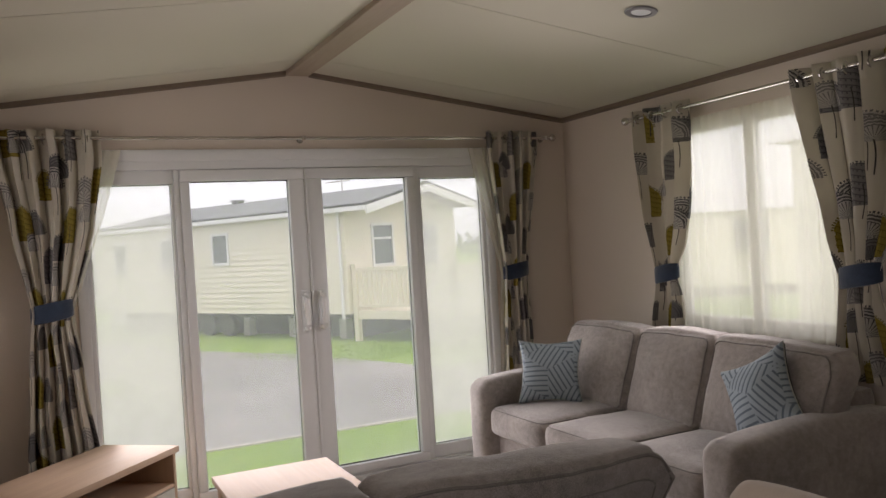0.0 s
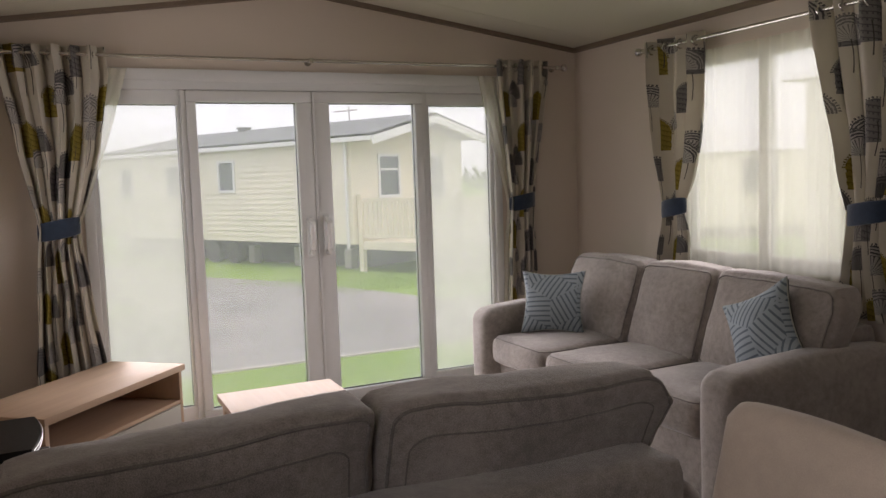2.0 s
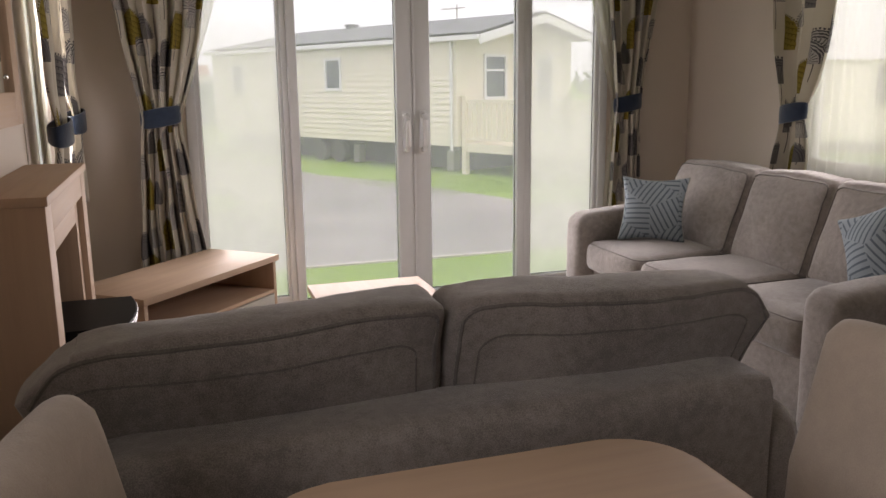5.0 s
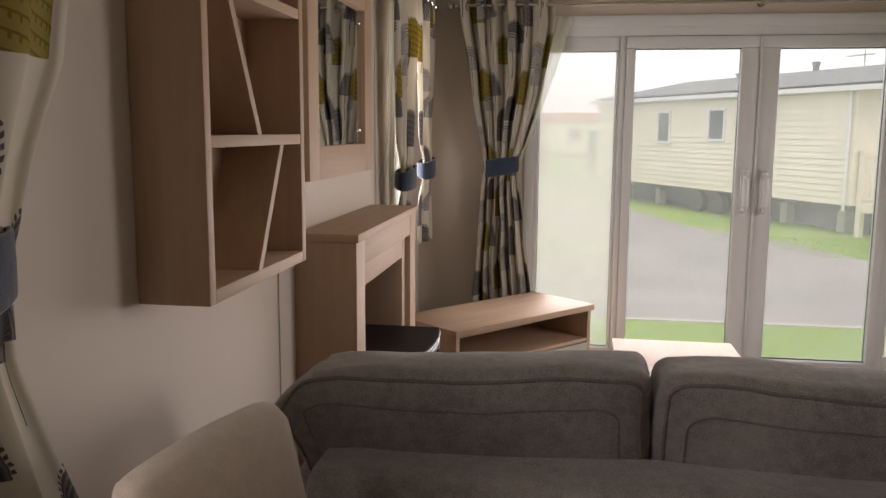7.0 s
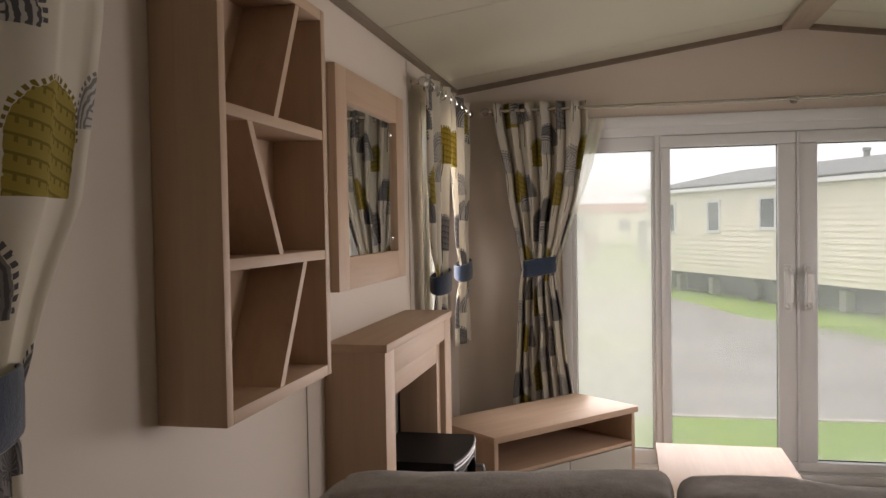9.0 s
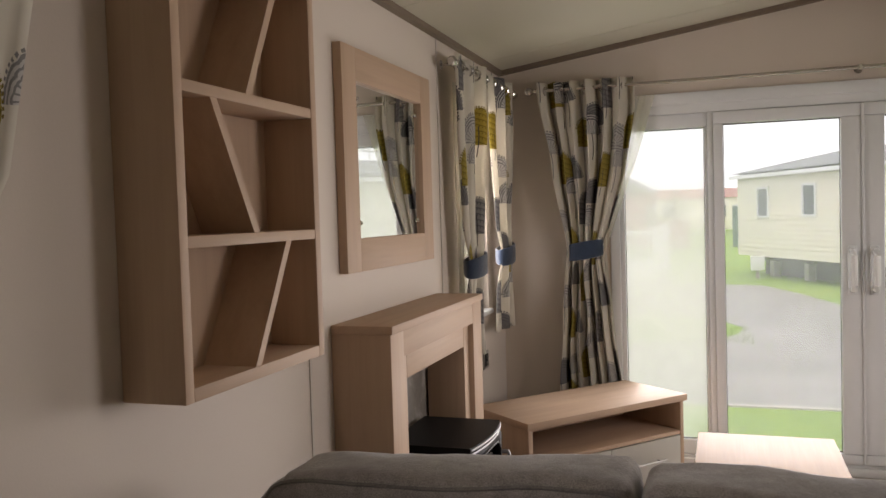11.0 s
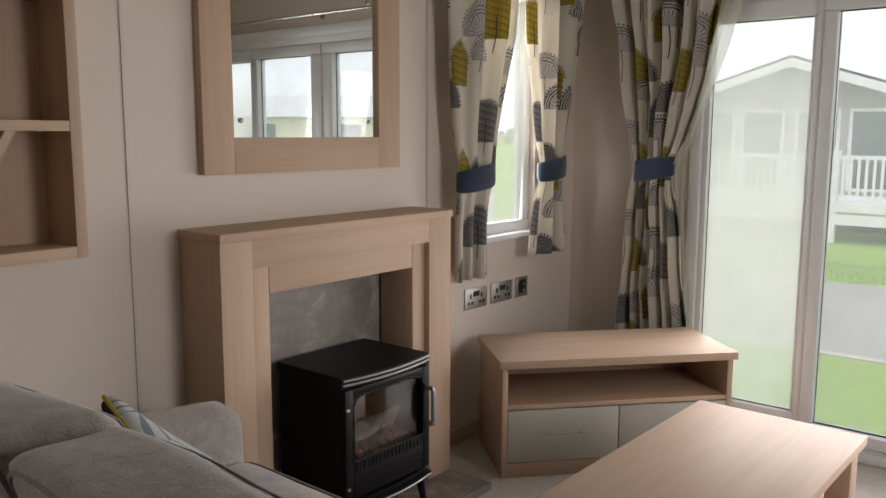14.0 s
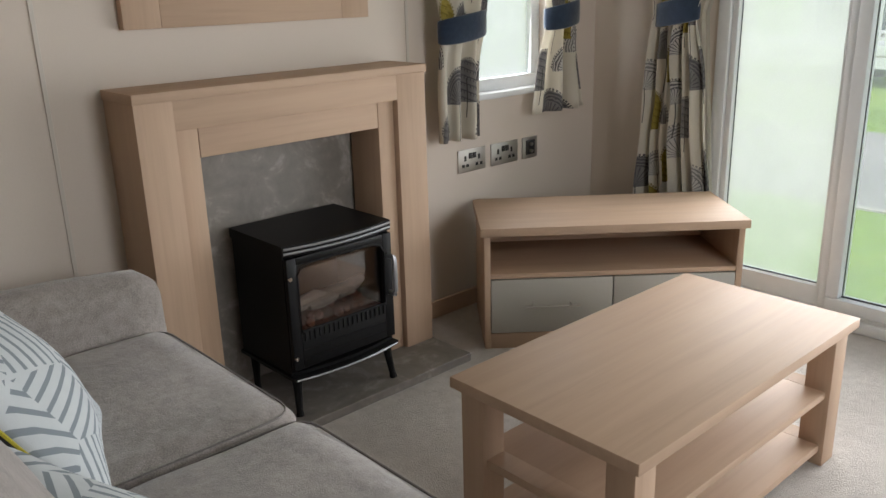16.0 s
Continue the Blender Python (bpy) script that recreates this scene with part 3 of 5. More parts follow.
solid("eaves_trim", bm, TRIM, "dark taupe coving strip along the eaves", "trim")
bm = bmesh.new()
for x0, x1 in ((0.0, W / 2 - 0.060), (W, W / 2 + 0.072)):
    vs = [bm.verts.new((x, y, ceiling_z(x) + h)) for x in (x0, x1) for y, h in ((-0.001, -0.028), (-0.018, -0.022), (-0.018, 0.002), (-0.001, 0.002))]
    for i in range(4):
        bm.faces.new((vs[i], vs[(i + 1) % 4], vs[4 + (i + 1) % 4], vs[4 + i]))
    bm.faces.new(vs[:4]), bm.faces.new(vs[4:])
solid("gable_trim", bm, TRIM, "dark taupe coving strip along the gable", "trim")
bm = bmesh.new()
box(bm, 0.001, 0.014, S, -2.14, 0.0, 0.07, 0.003)
box(bm, 0.001, 0.014, -1.16, -0.001, 0.0, 0.07, 0.003)
box(bm, W - 0.014, W - 0.001, S, -0.001, 0.0, 0.07, 0.003)
box(bm, 0.015, PATIO[0] - 0.01, -0.014, -0.001, 0.0, 0.07, 0.003)
box(bm, PATIO[1] + 0.01, W - 0.015, -0.014, -0.001, 0.0, 0.07, 0.003)
solid("baseboard", bm, OAK_Y, "low wood-effect skirting board", "skirting")
bm = bmesh.new()
for y in (-5.6, -3.42 - 0.02, -2.28, -1.065):
    box(bm, 0.0005, 0.004, y - 0.006, y + 0.006, 0.0, E0 - 0.03, 0.001)
solid("panel_joint_trim", bm, BATTEN, "thin beige strips covering wall panel joints", "trim")


def framed_window(name, x, out, y0, y1, z0, z1, label, mullions=(), glazing=GLASS):
    """White window in a side wall: frame in the opening, panes, inner sill."""
    w = thing(name, (x, (y0 + y1) / 2, z0), label, "window", kind="structure")
    o = Vector((x, (y0 + y1) / 2, z0))
    a0, a1 = sorted((x + out * 0.03, x + out * 0.085))
    bm = bmesh.new()
    f = 0.05
    cuts = [y0, *mullions, y1]
    for s in ((y0, y1, z0, z0 + f), (y0, y1, z1 - f, z1)):
        box(bm, a0 - o.x, a1 - o.x, s[0] - o.y, s[1] - o.y, s[2] - o.z, s[3] - o.z, 0.004)
    for y, half in ((y0 + f / 2, f / 2), (y1 - f / 2, f / 2), *((m, 0.03) for m in mullions)):
        box(bm, a0 - o.x, a1 - o.x, y - half - o.y, y + half - o.y, f, z1 - z0 - f, 0.004)
    part("window_frame", bm, UPVC, w, "white plastic frame")
    g = x + out * 0.06
    for a, b in zip(cuts, cuts[1:]):
        p = part("pane", boxes((g - 0.004 - o.x, g + 0.004 - o.x, a + 0.03 - o.y, b - 0.03 - o.y, f - 0.01, z1 - z0 - f + 0.01)), glazing, w)
        p.visible_shadow = False
    s0, s1 = sorted((x - out * 0.022, x + out * 0.03))
    part("window_sill", boxes((s0 - o.x, s1 - o.x, y0 - 0.015 - o.y, y1 + 0.015 - o.y, -0.022, 0.002, 0.004)), UPVC, w)
    return w


framed_window("window_1", 0.0, -1, *WIN_W1, "narrow white framed window with a faintly misted pane", glazing=MIST)
framed_window("window_2", 0.0, -1, *WIN_W2, "white framed window beside the dining table")
framed_window("window_3", W, 1, *WIN_E1, "wide white framed window behind the long sofa", (-1.52,))

# ---- patio doors ----
DZ0, DZ1 = 0.107, 1.737
GX = (0.655, 1.052, 1.146, 1.677, 1.865, 2.384, 2.484, 2.885)


def patio():
    w = thing("door_1", (1.77, 0.0, 0.0), "white plastic french patio doors with misted side panes", "patio door", kind="structure")
    ox = 1.77
    bm = bmesh.new()
    # outer frame
    for s in ((PATIO[0], PATIO[1], 1.80, 1.90), (PATIO[0], PATIO[1], 0.0, 0.055)):
        box(bm, s[0] - ox, s[1] - ox, -0.012, 0.07, s[2], s[3], 0.005)
    for a, b in ((PATIO[0], 0.63), (1.068, 1.098), (2.432, 2.464), (2.91, PATIO[1])):
        box(bm, a - ox, b - ox, -0.010, 0.068, 0.055, 1.80, 0.005)
    part("door_frame", bm, UPVC, w, "white plastic outer frame")
    # side light sashes
    for a, b, g0, g1 in ((0.63, 1.068, GX[0], GX[1]), (2.464, 2.91, GX[6], GX[7])):
        bm = bmesh.new()
        box(bm, a - ox, b - ox, 0.005, 0.062, 0.055, 0.132, 0.006)
        box(bm, a - ox, b - ox, 0.005, 0.062, 1.727, 1.80, 0.006)
        box(bm, a - ox, g0 - ox, 0.005, 0.062, 0.132, 1.727, 0.005)
        box(bm, g1 - ox, b - ox, 0.005, 0.062, 0.132, 1.727, 0.005)
        sash = part("side_frame", bm, UPVC, w)
        bm = bmesh.new()
        lay = bm.loops.layers.uv.new("UVMap")
        box(bm, g0 - 0.01 - ox, g1 + 0.01 - ox, 0.036, 0.040, 0.122, 1.737)
        for f in bm.faces:
            for l in f.loops:
                l[lay].uv = ((l.vert.co.x + ox - g0) / (g1 - g0), (l.vert.co.z - 0.122) / 1.615)
        p = part("pane", bm, MIST, sash, "misted double glazed pane with trapped condensation", smooth=None)
        p.visible_shadow = False
        # black spacer seal round the pane
        bm = bmesh.new()
        for s in ((g0 - 0.002, g1 + 0.002, 0.132, 0.136), (g0 - 0.002, g1 + 0.002, 1.723, 1.727)):
            box(bm, s[0] - ox, s[1] - ox, 0.030, 0.0355, s[2], s[3])
        for a2 in (g0, g1):
            box(bm, a2 - 0.002 - ox, a2 + 0.002 - ox, 0.030, 0.0355, 0.136, 1.723)
        part("gasket", bm, SOCKETBLACK, sash, "black rubber seal")
    # door leaves
    for a, b, g0, g1, hx in ((1.098, 1.770, GX[2], GX[3], 1.722), (1.772, 2.432, GX[4], GX[5], 1.819)):
        bm = bmesh.new()
        box(bm, a - ox, b - ox, -0.022, 0.050, 0.057, DZ0, 0.007)
        box(bm, a - ox, b - ox, -0.022, 0.050, DZ1, 1.798, 0.007)
        box(bm, a - ox, g0 - ox, -0.022, 0.050, DZ0, DZ1, 0.007)
        box(bm, g1 - ox, b - ox, -0.022, 0.050, DZ0, DZ1, 0.007)
        leaf = part("door_leaf", bm, UPVC, w)
        p = part("pane", boxes((g0 - 0.01 - ox, g1 + 0.01 - ox, 0.022, 0.030, DZ0 - 0.01, DZ1 + 0.01)), GLASS, leaf)
        p.visible_shadow = False
        bm = bmesh.new()
        for s in ((g0 - 0.002, g1 + 0.002, DZ0, DZ0 + 0.005), (g0 - 0.002, g1 + 0.002, DZ1 - 0.005, DZ1)):
            box(bm, s[0] - ox, s[1] - ox, 0.014, 0.0215, s[2], s[3])
        for a2 in (g0, g1):
            box(bm, a2 - 0.002 - ox, a2 + 0.002 - ox, 0.014, 0.0215, DZ0 + 0.005, DZ1 - 0.005)
        part("gasket", bm, SOCKETBLACK, leaf, "black rubber seal")
        bm = bmesh.new()
        h = hx - ox
        box(bm, h - 0.020, h + 0.020, -0.034, -0.022, 0.885, 1.12, 0.005)
        plate = part("handle_plate", bm, UPVC, leaf)
        part("handle", tube(bmesh.new(), [(h, -0.030, 1.095), (h, -0.062, 1.092), (h, -0.080, 1.07), (h, -0.082, 1.0), (h, -0.080, 0.935), (h, -0.062, 0.912), (h, -0.030, 0.908)], 0.016, 10), HANDLELIT, leaf, "white pull handle")
        if hx < 1.77:
            part("keyhole", tube(bmesh.new(), [(h + 0.004, -0.0335, 1.005), (h + 0.004, -0.040, 1.005)], 0.010, 12), STEEL, leaf, "steel lock cylinder")
    # meeting strip over the joint of the two leaves
    part("meeting_strip", boxes((1.765 - ox, 1.777 - ox, -0.030, -0.0225, 0.06, 1.795, 0.002)), UPVC, w)
    # head board above the doors and threshold bar
    part("head_board", boxes((PATIO[0] - 0.03 - ox, PATIO[1] + 0.03 - ox, -0.020, -0.001, 1.845, 1.905, 0.004)), UPVC, w)
    part("threshold", boxes((PATIO[0] - ox, PATIO[1] - ox, -0.035, -0.013, 0.0, 0.045, 0.006)), UPVC, w)


patio()

# ---- fireplace wall ----
def shelf_unit():
    y0, y1, z0, z1, d, t = -3.058, -2.474, 0.975, 1.905, 0.146, 0.028
    w = thing("wall_shelf", (0.001, y0, z0), "pale oak wall shelf unit with slanted dividers, empty", "shelf unit")
    L, H = y1 - y0, z1 - z0
    part("side_panel", boxes((0, d, 0, t, 0, H, 0.002)), OAK_Z, w)
    part("side_panel", boxes((0, d, L - t, L, 0, H, 0.002)), OAK_Z, w)
    part("top_panel", boxes((0, d, t, L - t, H - t, H, 0.002)), OAK_Y, w)
    part("bottom_panel", boxes((0, d, t, L - t, 0, t, 0.002)), OAK_Y, w)
    part("back_panel", boxes((0.002, 0.010, t, L - t, t, H - t)), OAK_Z, w)
    for z in (1.285 - z0, 1.587 - z0):
        part("shelf", boxes((0.010, d - 0.001, t, L - t, z - 0.012, z + 0.012, 0.0015)), OAK_Y, w)
    for ya, za, yb, zb in ((-2.65, z1 - t, -2.79, 1.599), (-2.925, 1.575, -2.775, 1.297), (-2.635, 1.273, -2.79, z0 + t)):
        bm = bmesh.new()
        prism(bm, [(ya - y0 - 0.012, za - z0), (ya - y0 + 0.012, za - z0), (yb - y0 + 0.012, zb - z0), (yb - y0 - 0.012, zb - z0)], 0.010, d - 0.002, axis=0)
        part("divider", bm, OAK_Z, w)


def mirror():
    y0, y1, z0, z1, f, d = -2.066, -1.25, 1.15, 1.862, 0.106, 0.030
    w = thing("wall_mirror", (0.001, y0, z0), "square wall mirror in a broad pale oak frame", "mirror")
    L, H = y1 - y0, z1 - z0
    for a, b, c, e in ((0, f, 0, H), (L - f, L, 0, H)):
        part("frame_stile", boxes((0, d, a, b, c, e, 0.002)), OAK_Z, w)
    for c, e in ((0, f), (H - f, H)):
        part("frame_rail", boxes((0, d, f, L - f, c, e, 0.002)), OAK_Y, w)
    part("mirror_glass", boxes((0.008, 0.014, f - 0.004, L - f + 0.004, f - 0.004, H - f + 0.004)), MIRROR, w, "silvered glass")
    for y in (f + 0.035, L - f - 0.035):
        for z in (f + 0.05, H - f - 0.05):
            part("screw_cap", lathe(bmesh.new(), [(0.0075, 0.0142), (0.0075, 0.018), (0.004, 0.021)], (0, y, z), 0, 14), CHROME, w, "chrome screw cap")


def mantel():
    y0, y1, d = -2.138, -1.16, 0.200
    w = thing("fireplace_surround", (0.001, y0, 0.03), "pale oak fireplace surround with a mantel shelf", "fireplace")
    L = y1 - y0
    z = 0.03
    part("mantel_shelf", boxes((0, d, -0.004, L + 0.004, 0.945, 0.971, 0.0025)), OAK_Y, w)
    for a, b in ((0, 0.105), (L - 0.118, L)):
        part("pilaster", boxes((0, d - 0.008, a, b, 0, 0.9445, 0.0003)), OAK_Z, w)
    part("frieze", boxes((0.02, d - 0.0085, 0.105, L - 0.118, 0.865, 0.9445, 0.0003)), OAK_Y, w)
    for a, b in ((0.107, 0.176), (L - 0.184, L - 0.121)):
        part("inner_jamb", boxes((0.02, d - 0.028, a, b, 0, 0.863, 0.0015)), OAK_Z, w)
    part("inner_header", boxes((0.02, d - 0.028, 0.178, L - 0.186, 0.782, 0.863, 0.0015)), OAK_Y, w)
    part("fire_back", boxes((0.001, 0.010, 0.105, L - 0.118, 0, 0.86)), SLATE, w, "mottled grey slate-effect panel")
    h = tagged(new("hearth_slab", finish("hearth_slab", boxes((0.001, 0.385, -2.20, -1.155, 0.0, 0.030, 0.003)), SLATE)), "low grey-brown slate-effect hearth slab on the carpet", "hearth")


def stove():
    x0, x1, y0, y1 = 0.045, 0.335, -1.83, -1.45
    w = thing("electric_stove", (0.0, y0, 0.03), "black electric log stove standing on the hearth", "stove")
    L, z = y1 - y0, 0.0
    c = L / 2

    def bow(y):
        return 0.022 * (1 - ((y - c) / c) ** 2)

    def bowed(zlo, zhi, xa, grow, n=10):
        pts = [(x0 - grow, -grow), (x0 - grow, L + grow)]
        pts += [(xa + grow + bow(L - i * L / n), L + grow - i * (L + 2 * grow) / n) for i in range(n + 1)]
        return prism(bmesh.new(), pts, zlo, zhi, axis=2)
    # carcass, open behind the glass
    part("back_plate", boxes((x0, x0 + 0.006, 0, L, 0.14, 0.50)), BLACKMETAL, w)
    for a in (0, L - 0.006):
        part("side_plate", boxes((x0 + 0.006, x1 - 0.0105, a, a + 0.006, 0.14, 0.50)), BLACKMETAL, w)
    part("base_tray", bowed(0.130, 0.140, x1 - 0.01, 0.0), BLACKMETAL, w)
    top = part("top_plate", bowed(0.500, 0.530, x1 - 0.004, 0.004), BLACKMETAL, w)
    bm = bmesh.new()
    for zz, g in ((0.508, 0.008), (0.522, 0.012)):
        tube(bm, [(x1 - 0.002 + g * 0.4 + bow(y), y, zz) for y in [L * i / 12 for i in range(13)]], 0.0035, 6)
    part("top_moulding", bm, SILVER, top, "silvered edge moulding")
    lip = part("ash_lip", bowed(0.118, 0.129, x1 + 0.006, 0.006), BLACKMETAL, w)
    part("lip_moulding", tube(bmesh.new(), [(x1 + 0.014 + bow(y), y, 0.123) for y in [L * i / 12 for i in range(13)]], 0.003, 6), SILVER, lip, "silvered edge moulding")
    # door with a wide glass, its upper corners slightly arched
    xa, xb = x1 - 0.010, x1 + 0.008
    st = 0.034
    door = part("door", boxes((xa, xb, st, L - st, 0.15, 0.262, 0.003)), BLACKMETAL, w)
    part("door_stile", boxes((xa, xb, 0.001, st, 0.15, 0.492, 0.003)), BLACKMETAL, door)
    part("door_stile", boxes((xa, xb, L - st, L - 0.001, 0.15, 0.492, 0.003)), BLACKMETAL, door)
    part("door_rail", boxes((xa, xb, st, L - st, 0.470, 0.492, 0.003)), BLACKMETAL, door)
    for y, s in ((st, 1), (L - st, -1)):
        part("arch_corner", prism(bmesh.new(), [(y, 0.470), (y + s * 0.040, 0.470), (y + s * 0.012, 0.462), (y, 0.445)], xa + 0.002, xb - 0.002, axis=0), BLACKMETAL, door)
    bead = bmesh.new()
    tube(bead, [(xb + 0.001, st, 0.268), (xb + 0.001, st, 0.440), (xb + 0.001, st + 0.014, 0.460), (xb + 0.001, st + 0.045, 0.469), (xb + 0.001, L - st - 0.045, 0.469), (xb + 0.001, L - st - 0.014, 0.460), (xb + 0.001, L - st, 0.440), (xb + 0.001, L - st, 0.268)], 0.003, 6, closed=True)
    part("bead", bead, BLACKMETAL, door, "thin raised bead")
    part("glass", boxes((xa + 0.002, xa + 0.006, st - 0.006, L - st + 0.006, 0.256, 0.476)), STOVEGLASS, door, "dark reflective glass")
    bm = bmesh.new()
    for i in range(18):
        y = st + 0.010 + i * (L - 2 * st - 0.02) / 17
        box(bm, xb, xb + 0.004, y - 0.002, y + 0.002, 0.236, 0.264)
    box(bm, xb, xb + 0.005, st + 0.004, L - st - 0.004, 0.264, 0.269)
    part("grate", bm, BLACKMETAL, door)
    for zz in (0.175, 0.205):
        part("moulding", boxes((xb, xb + 0.003, st + 0.006, L - st - 0.006, zz, zz + 0.004)), BLACKMETAL, door)
    for zz in (0.19, 0.435):
        part("hinge", tube(bmesh.new(), [(xb - 0.004, 0.008, zz), (xb + 0.006, 0.008, zz)], 0.006, 10), CHROME, door, "bright hinge pin")
    part("handle", tube(bmesh.new(), [(xb, L - 0.016, 0.42), (xb + 0.028, L - 0.016, 0.42), (xb + 0.030, L - 0.016, 0.41), (xb + 0.030, L - 0.016, 0.31), (xb + 0.028, L - 0.016, 0.30), (xb, L - 0.016, 0.30)], 0.008, 8), SILVER, door, "dark metal bar handle")
    for i, (y, s) in enumerate(((0.02, -1), (L - 0.02, 1), (0.02, -1), (L - 0.02, 1))):
        x = x1 - 0.02 if i < 2 else x0 + 0.03
        part("leg", tube(bmesh.new(), [(x, y, 0.13), (x + 0.004, y + s * 0.002, 0.08), (x + 0.014, y + s * 0.008, 0.02), (x + 0.018, y + s * 0.010, 0.0)], [0.017, 0.013, 0.010, 0.013], 8), BLACKMETAL, w)
    # fuel bed
    rnd = random.Random(4)
    for i in range(5):
        y = 0.08 + i * 0.05
        a = rnd.uniform(-0.5, 0.5)
        pts = [(0.25 + math.sin(a) * k * 0.05, y + math.cos(a) * k * 0.055, 0.296 + rnd.uniform(0, 0.03) + 0.01 * k) for k in (-1, -0.3, 0.4, 1)]
        part("log", tube(bmesh.new(), pts, [0.014, 0.021, 0.020, 0.013], 9), EMBER, w, "pale grey imitation log")
    bm = bmesh.new()
    for i in range(26):
        c0 = Vector((rnd.uniform(0.17, 0.31), rnd.uniform(0.05, L - 0.05), 0.262 + rnd.uniform(0, 0.016)))
        bmesh.ops.create_icosphere(bm, subdivisions=1, radius=rnd.uniform(0.010, 0.018), matrix=Matrix.Translation(c0))
    box(bm, x0 + 0.01, x1 - 0.014, 0.01, L - 0.01, 0.232, 0.244)
    part("ember_bed", bm, COALS, w, "dark red imitation embers")


def tv_unit():
    L, D, H = 0.905, 0.405, 0.450
    w = thing("tv_unit", (0.353, -1.054, 0.0), "low pale oak television cabinet set across the corner", "cabinet", turn=49)
    t = 0.022
    top = prism(bmesh.new(), [(-0.012, -0.014), (L + 0.012, -0.014), (L + 0.012, D), (0.0, D), (-0.012, D - 0.02)], H - 0.030, H, axis=2, bevel=0.002)
    part("top", top, OAK_X, w)
    part("side_panel", boxes((0, t, 0, D - 0.01, 0, H - 0.031, 0.0015)), OAK_Z, w)
    part("side_panel", boxes((L - t, L, 0, D - 0.01, 0, H - 0.031, 0.0015)), OAK_Z, w)
    part("shelf", boxes((t, L - t, 0.002, D - 0.02, 0.262, 0.280, 0.0015)), OAK_X, w)
    part("back_panel", boxes((t, L - t, D - 0.020, D - 0.012, 0.05, H - 0.031)), OAK_X, w)
    part("bottom_panel", boxes((t, L - t, 0.012, D - 0.02, 0.055, 0.071)), OAK_X, w)
    part("plinth", boxes((t, L - t, 0.002, 0.018, 0.0, 0.056, 0.001)), OAK_X, w)
    m = L / 2
    for a, b in ((t + 0.002, m - 0.002), (m + 0.002, L - t - 0.002)):
        d = part("drawer_front", boxes((a, b, -0.001, 0.017, 0.060, 0.258, 0.0015)), DRAWER, w, "putty grey drawer front")
        c = (a + b) / 2
        bm = bmesh.new()
        tube(bm, [(c - 0.095, -0.028, 0.165), (c + 0.095, -0.028, 0.165)], 0.0045, 10)
        for s in (-0.065, 0.065):
            tube(bm, [(c + s, 0.0, 0.165), (c + s, -0.028, 0.165)], 0.004, 8)
        part("handle", bm, STEEL, d, "slim steel bar handle")


def coffee_table():
    L, D, H = 0.506, 0.962, 0.405
    w = thing("coffee_table", (1.016, -1.840, 0.0), "rectangular pale oak coffee table with two lower shelves", "coffee table", turn=-0.5)
    part("tabletop", boxes((0, L, 0, D, H - 0.027, H, 0.002)), OAK_Y, w)
    g, s = 0.018, 0.068
    for x in (g, L - g - s):
        for y in (g, D - g - s):
            part("leg", boxes((x, x + s, y, y + s, 0, H - 0.028, 0.002)), OAK_Z, w)
    for z in (0.205, 0.050):
        part("shelf", boxes((g + 0.012, L - g - 0.012, g + s, D - g - s, z - 0.010, z + 0.010, 0.0015), (g + s, L - g - s, g + 0.012, g + s, z - 0.010, z + 0.010), (g + s, L - g - s, D - g - s, D - g - 0.012, z - 0.010, z + 0.010)), OAK_Y, w)


def sockets():
    z0, z1 = 0.550, 0.638
    for y0, y1, kind in ((-0.836, -0.688, 2), (-0.655, -0.500, 2), (-0.470, -0.380, 1)):
        w = thing("wall_socket" if kind == 2 else "aerial_socket", (0.0005, y0, z0), "brushed steel double power socket with black inserts" if kind == 2 else "brushed steel single aerial socket plate", "socket", "sockets by the window")
        L = y1 - y0
        part("plate", boxes((0, 0.006, 0, L, 0, z1 - z0, 0.0015)), STEEL, w)
        if kind == 2:
            for c in (L * 0.25, L * 0.75):
                part("pin_slot", boxes((0.0062, 0.0075, c - 0.005, c + 0.005, 0.044, 0.064), (0.0062, 0.0075, c - 0.018, c - 0.005, 0.020, 0.032), (0.0062, 0.0075, c + 0.005, c + 0.018, 0.020, 0.032)), SOCKETBLACK, w, "black pin holes")
            for c in (L * 0.43, L * 0.57):
                part("switch", boxes((0.0062, 0.011, c - 0.008, c + 0.008, 0.052, 0.074, 0.001)), SOCKETBLACK, w, "black rocker switch")
        else:
            part("insert", boxes((0.0062, 0.0085, 0.018, L - 0.018, 0.015, 0.075, 0.001)), SOCKETBLACK, w, "black socket insert")
            for z in (0.030, 0.058):
                part("connector", tube(bmesh.new(), [(0.008, L / 2, z), (0.018, L / 2, z)], 0.007, 10), STEEL, w)


# ---- sofas ----
def edge_pipe(hx, hy, hz, cx, cy, cz, face, r=0.005):
    """Piping loop round one face of a cushion (face: axis, side)."""
    ax, side = face
    h = [hx, hy, hz]
    o = [cx, cy, cz]
    j, k = (ax + 1) % 3, (ax + 2) % 3
    pts = []
    rr = 0.05
    for sj, sk, a0 in ((1, 1, 0), (-1, 1, 90), (-1, -1, 180), (1, -1, 270)):
        for i in range(5):
            a = radians(a0 + i * 22.5)
            p = [0, 0, 0]
            p[ax] = o[ax] + side * (h[ax] - 0.010)
            p[j] = o[j] + sj * (h[j] - rr - 0.012) + math.cos(a) * rr
            p[k] = o[k] + sk * (h[k] - rr - 0.012) + math.sin(a) * rr
            pts.append(p)
    return tube(bmesh.new(), pts, r, 6, closed=True)


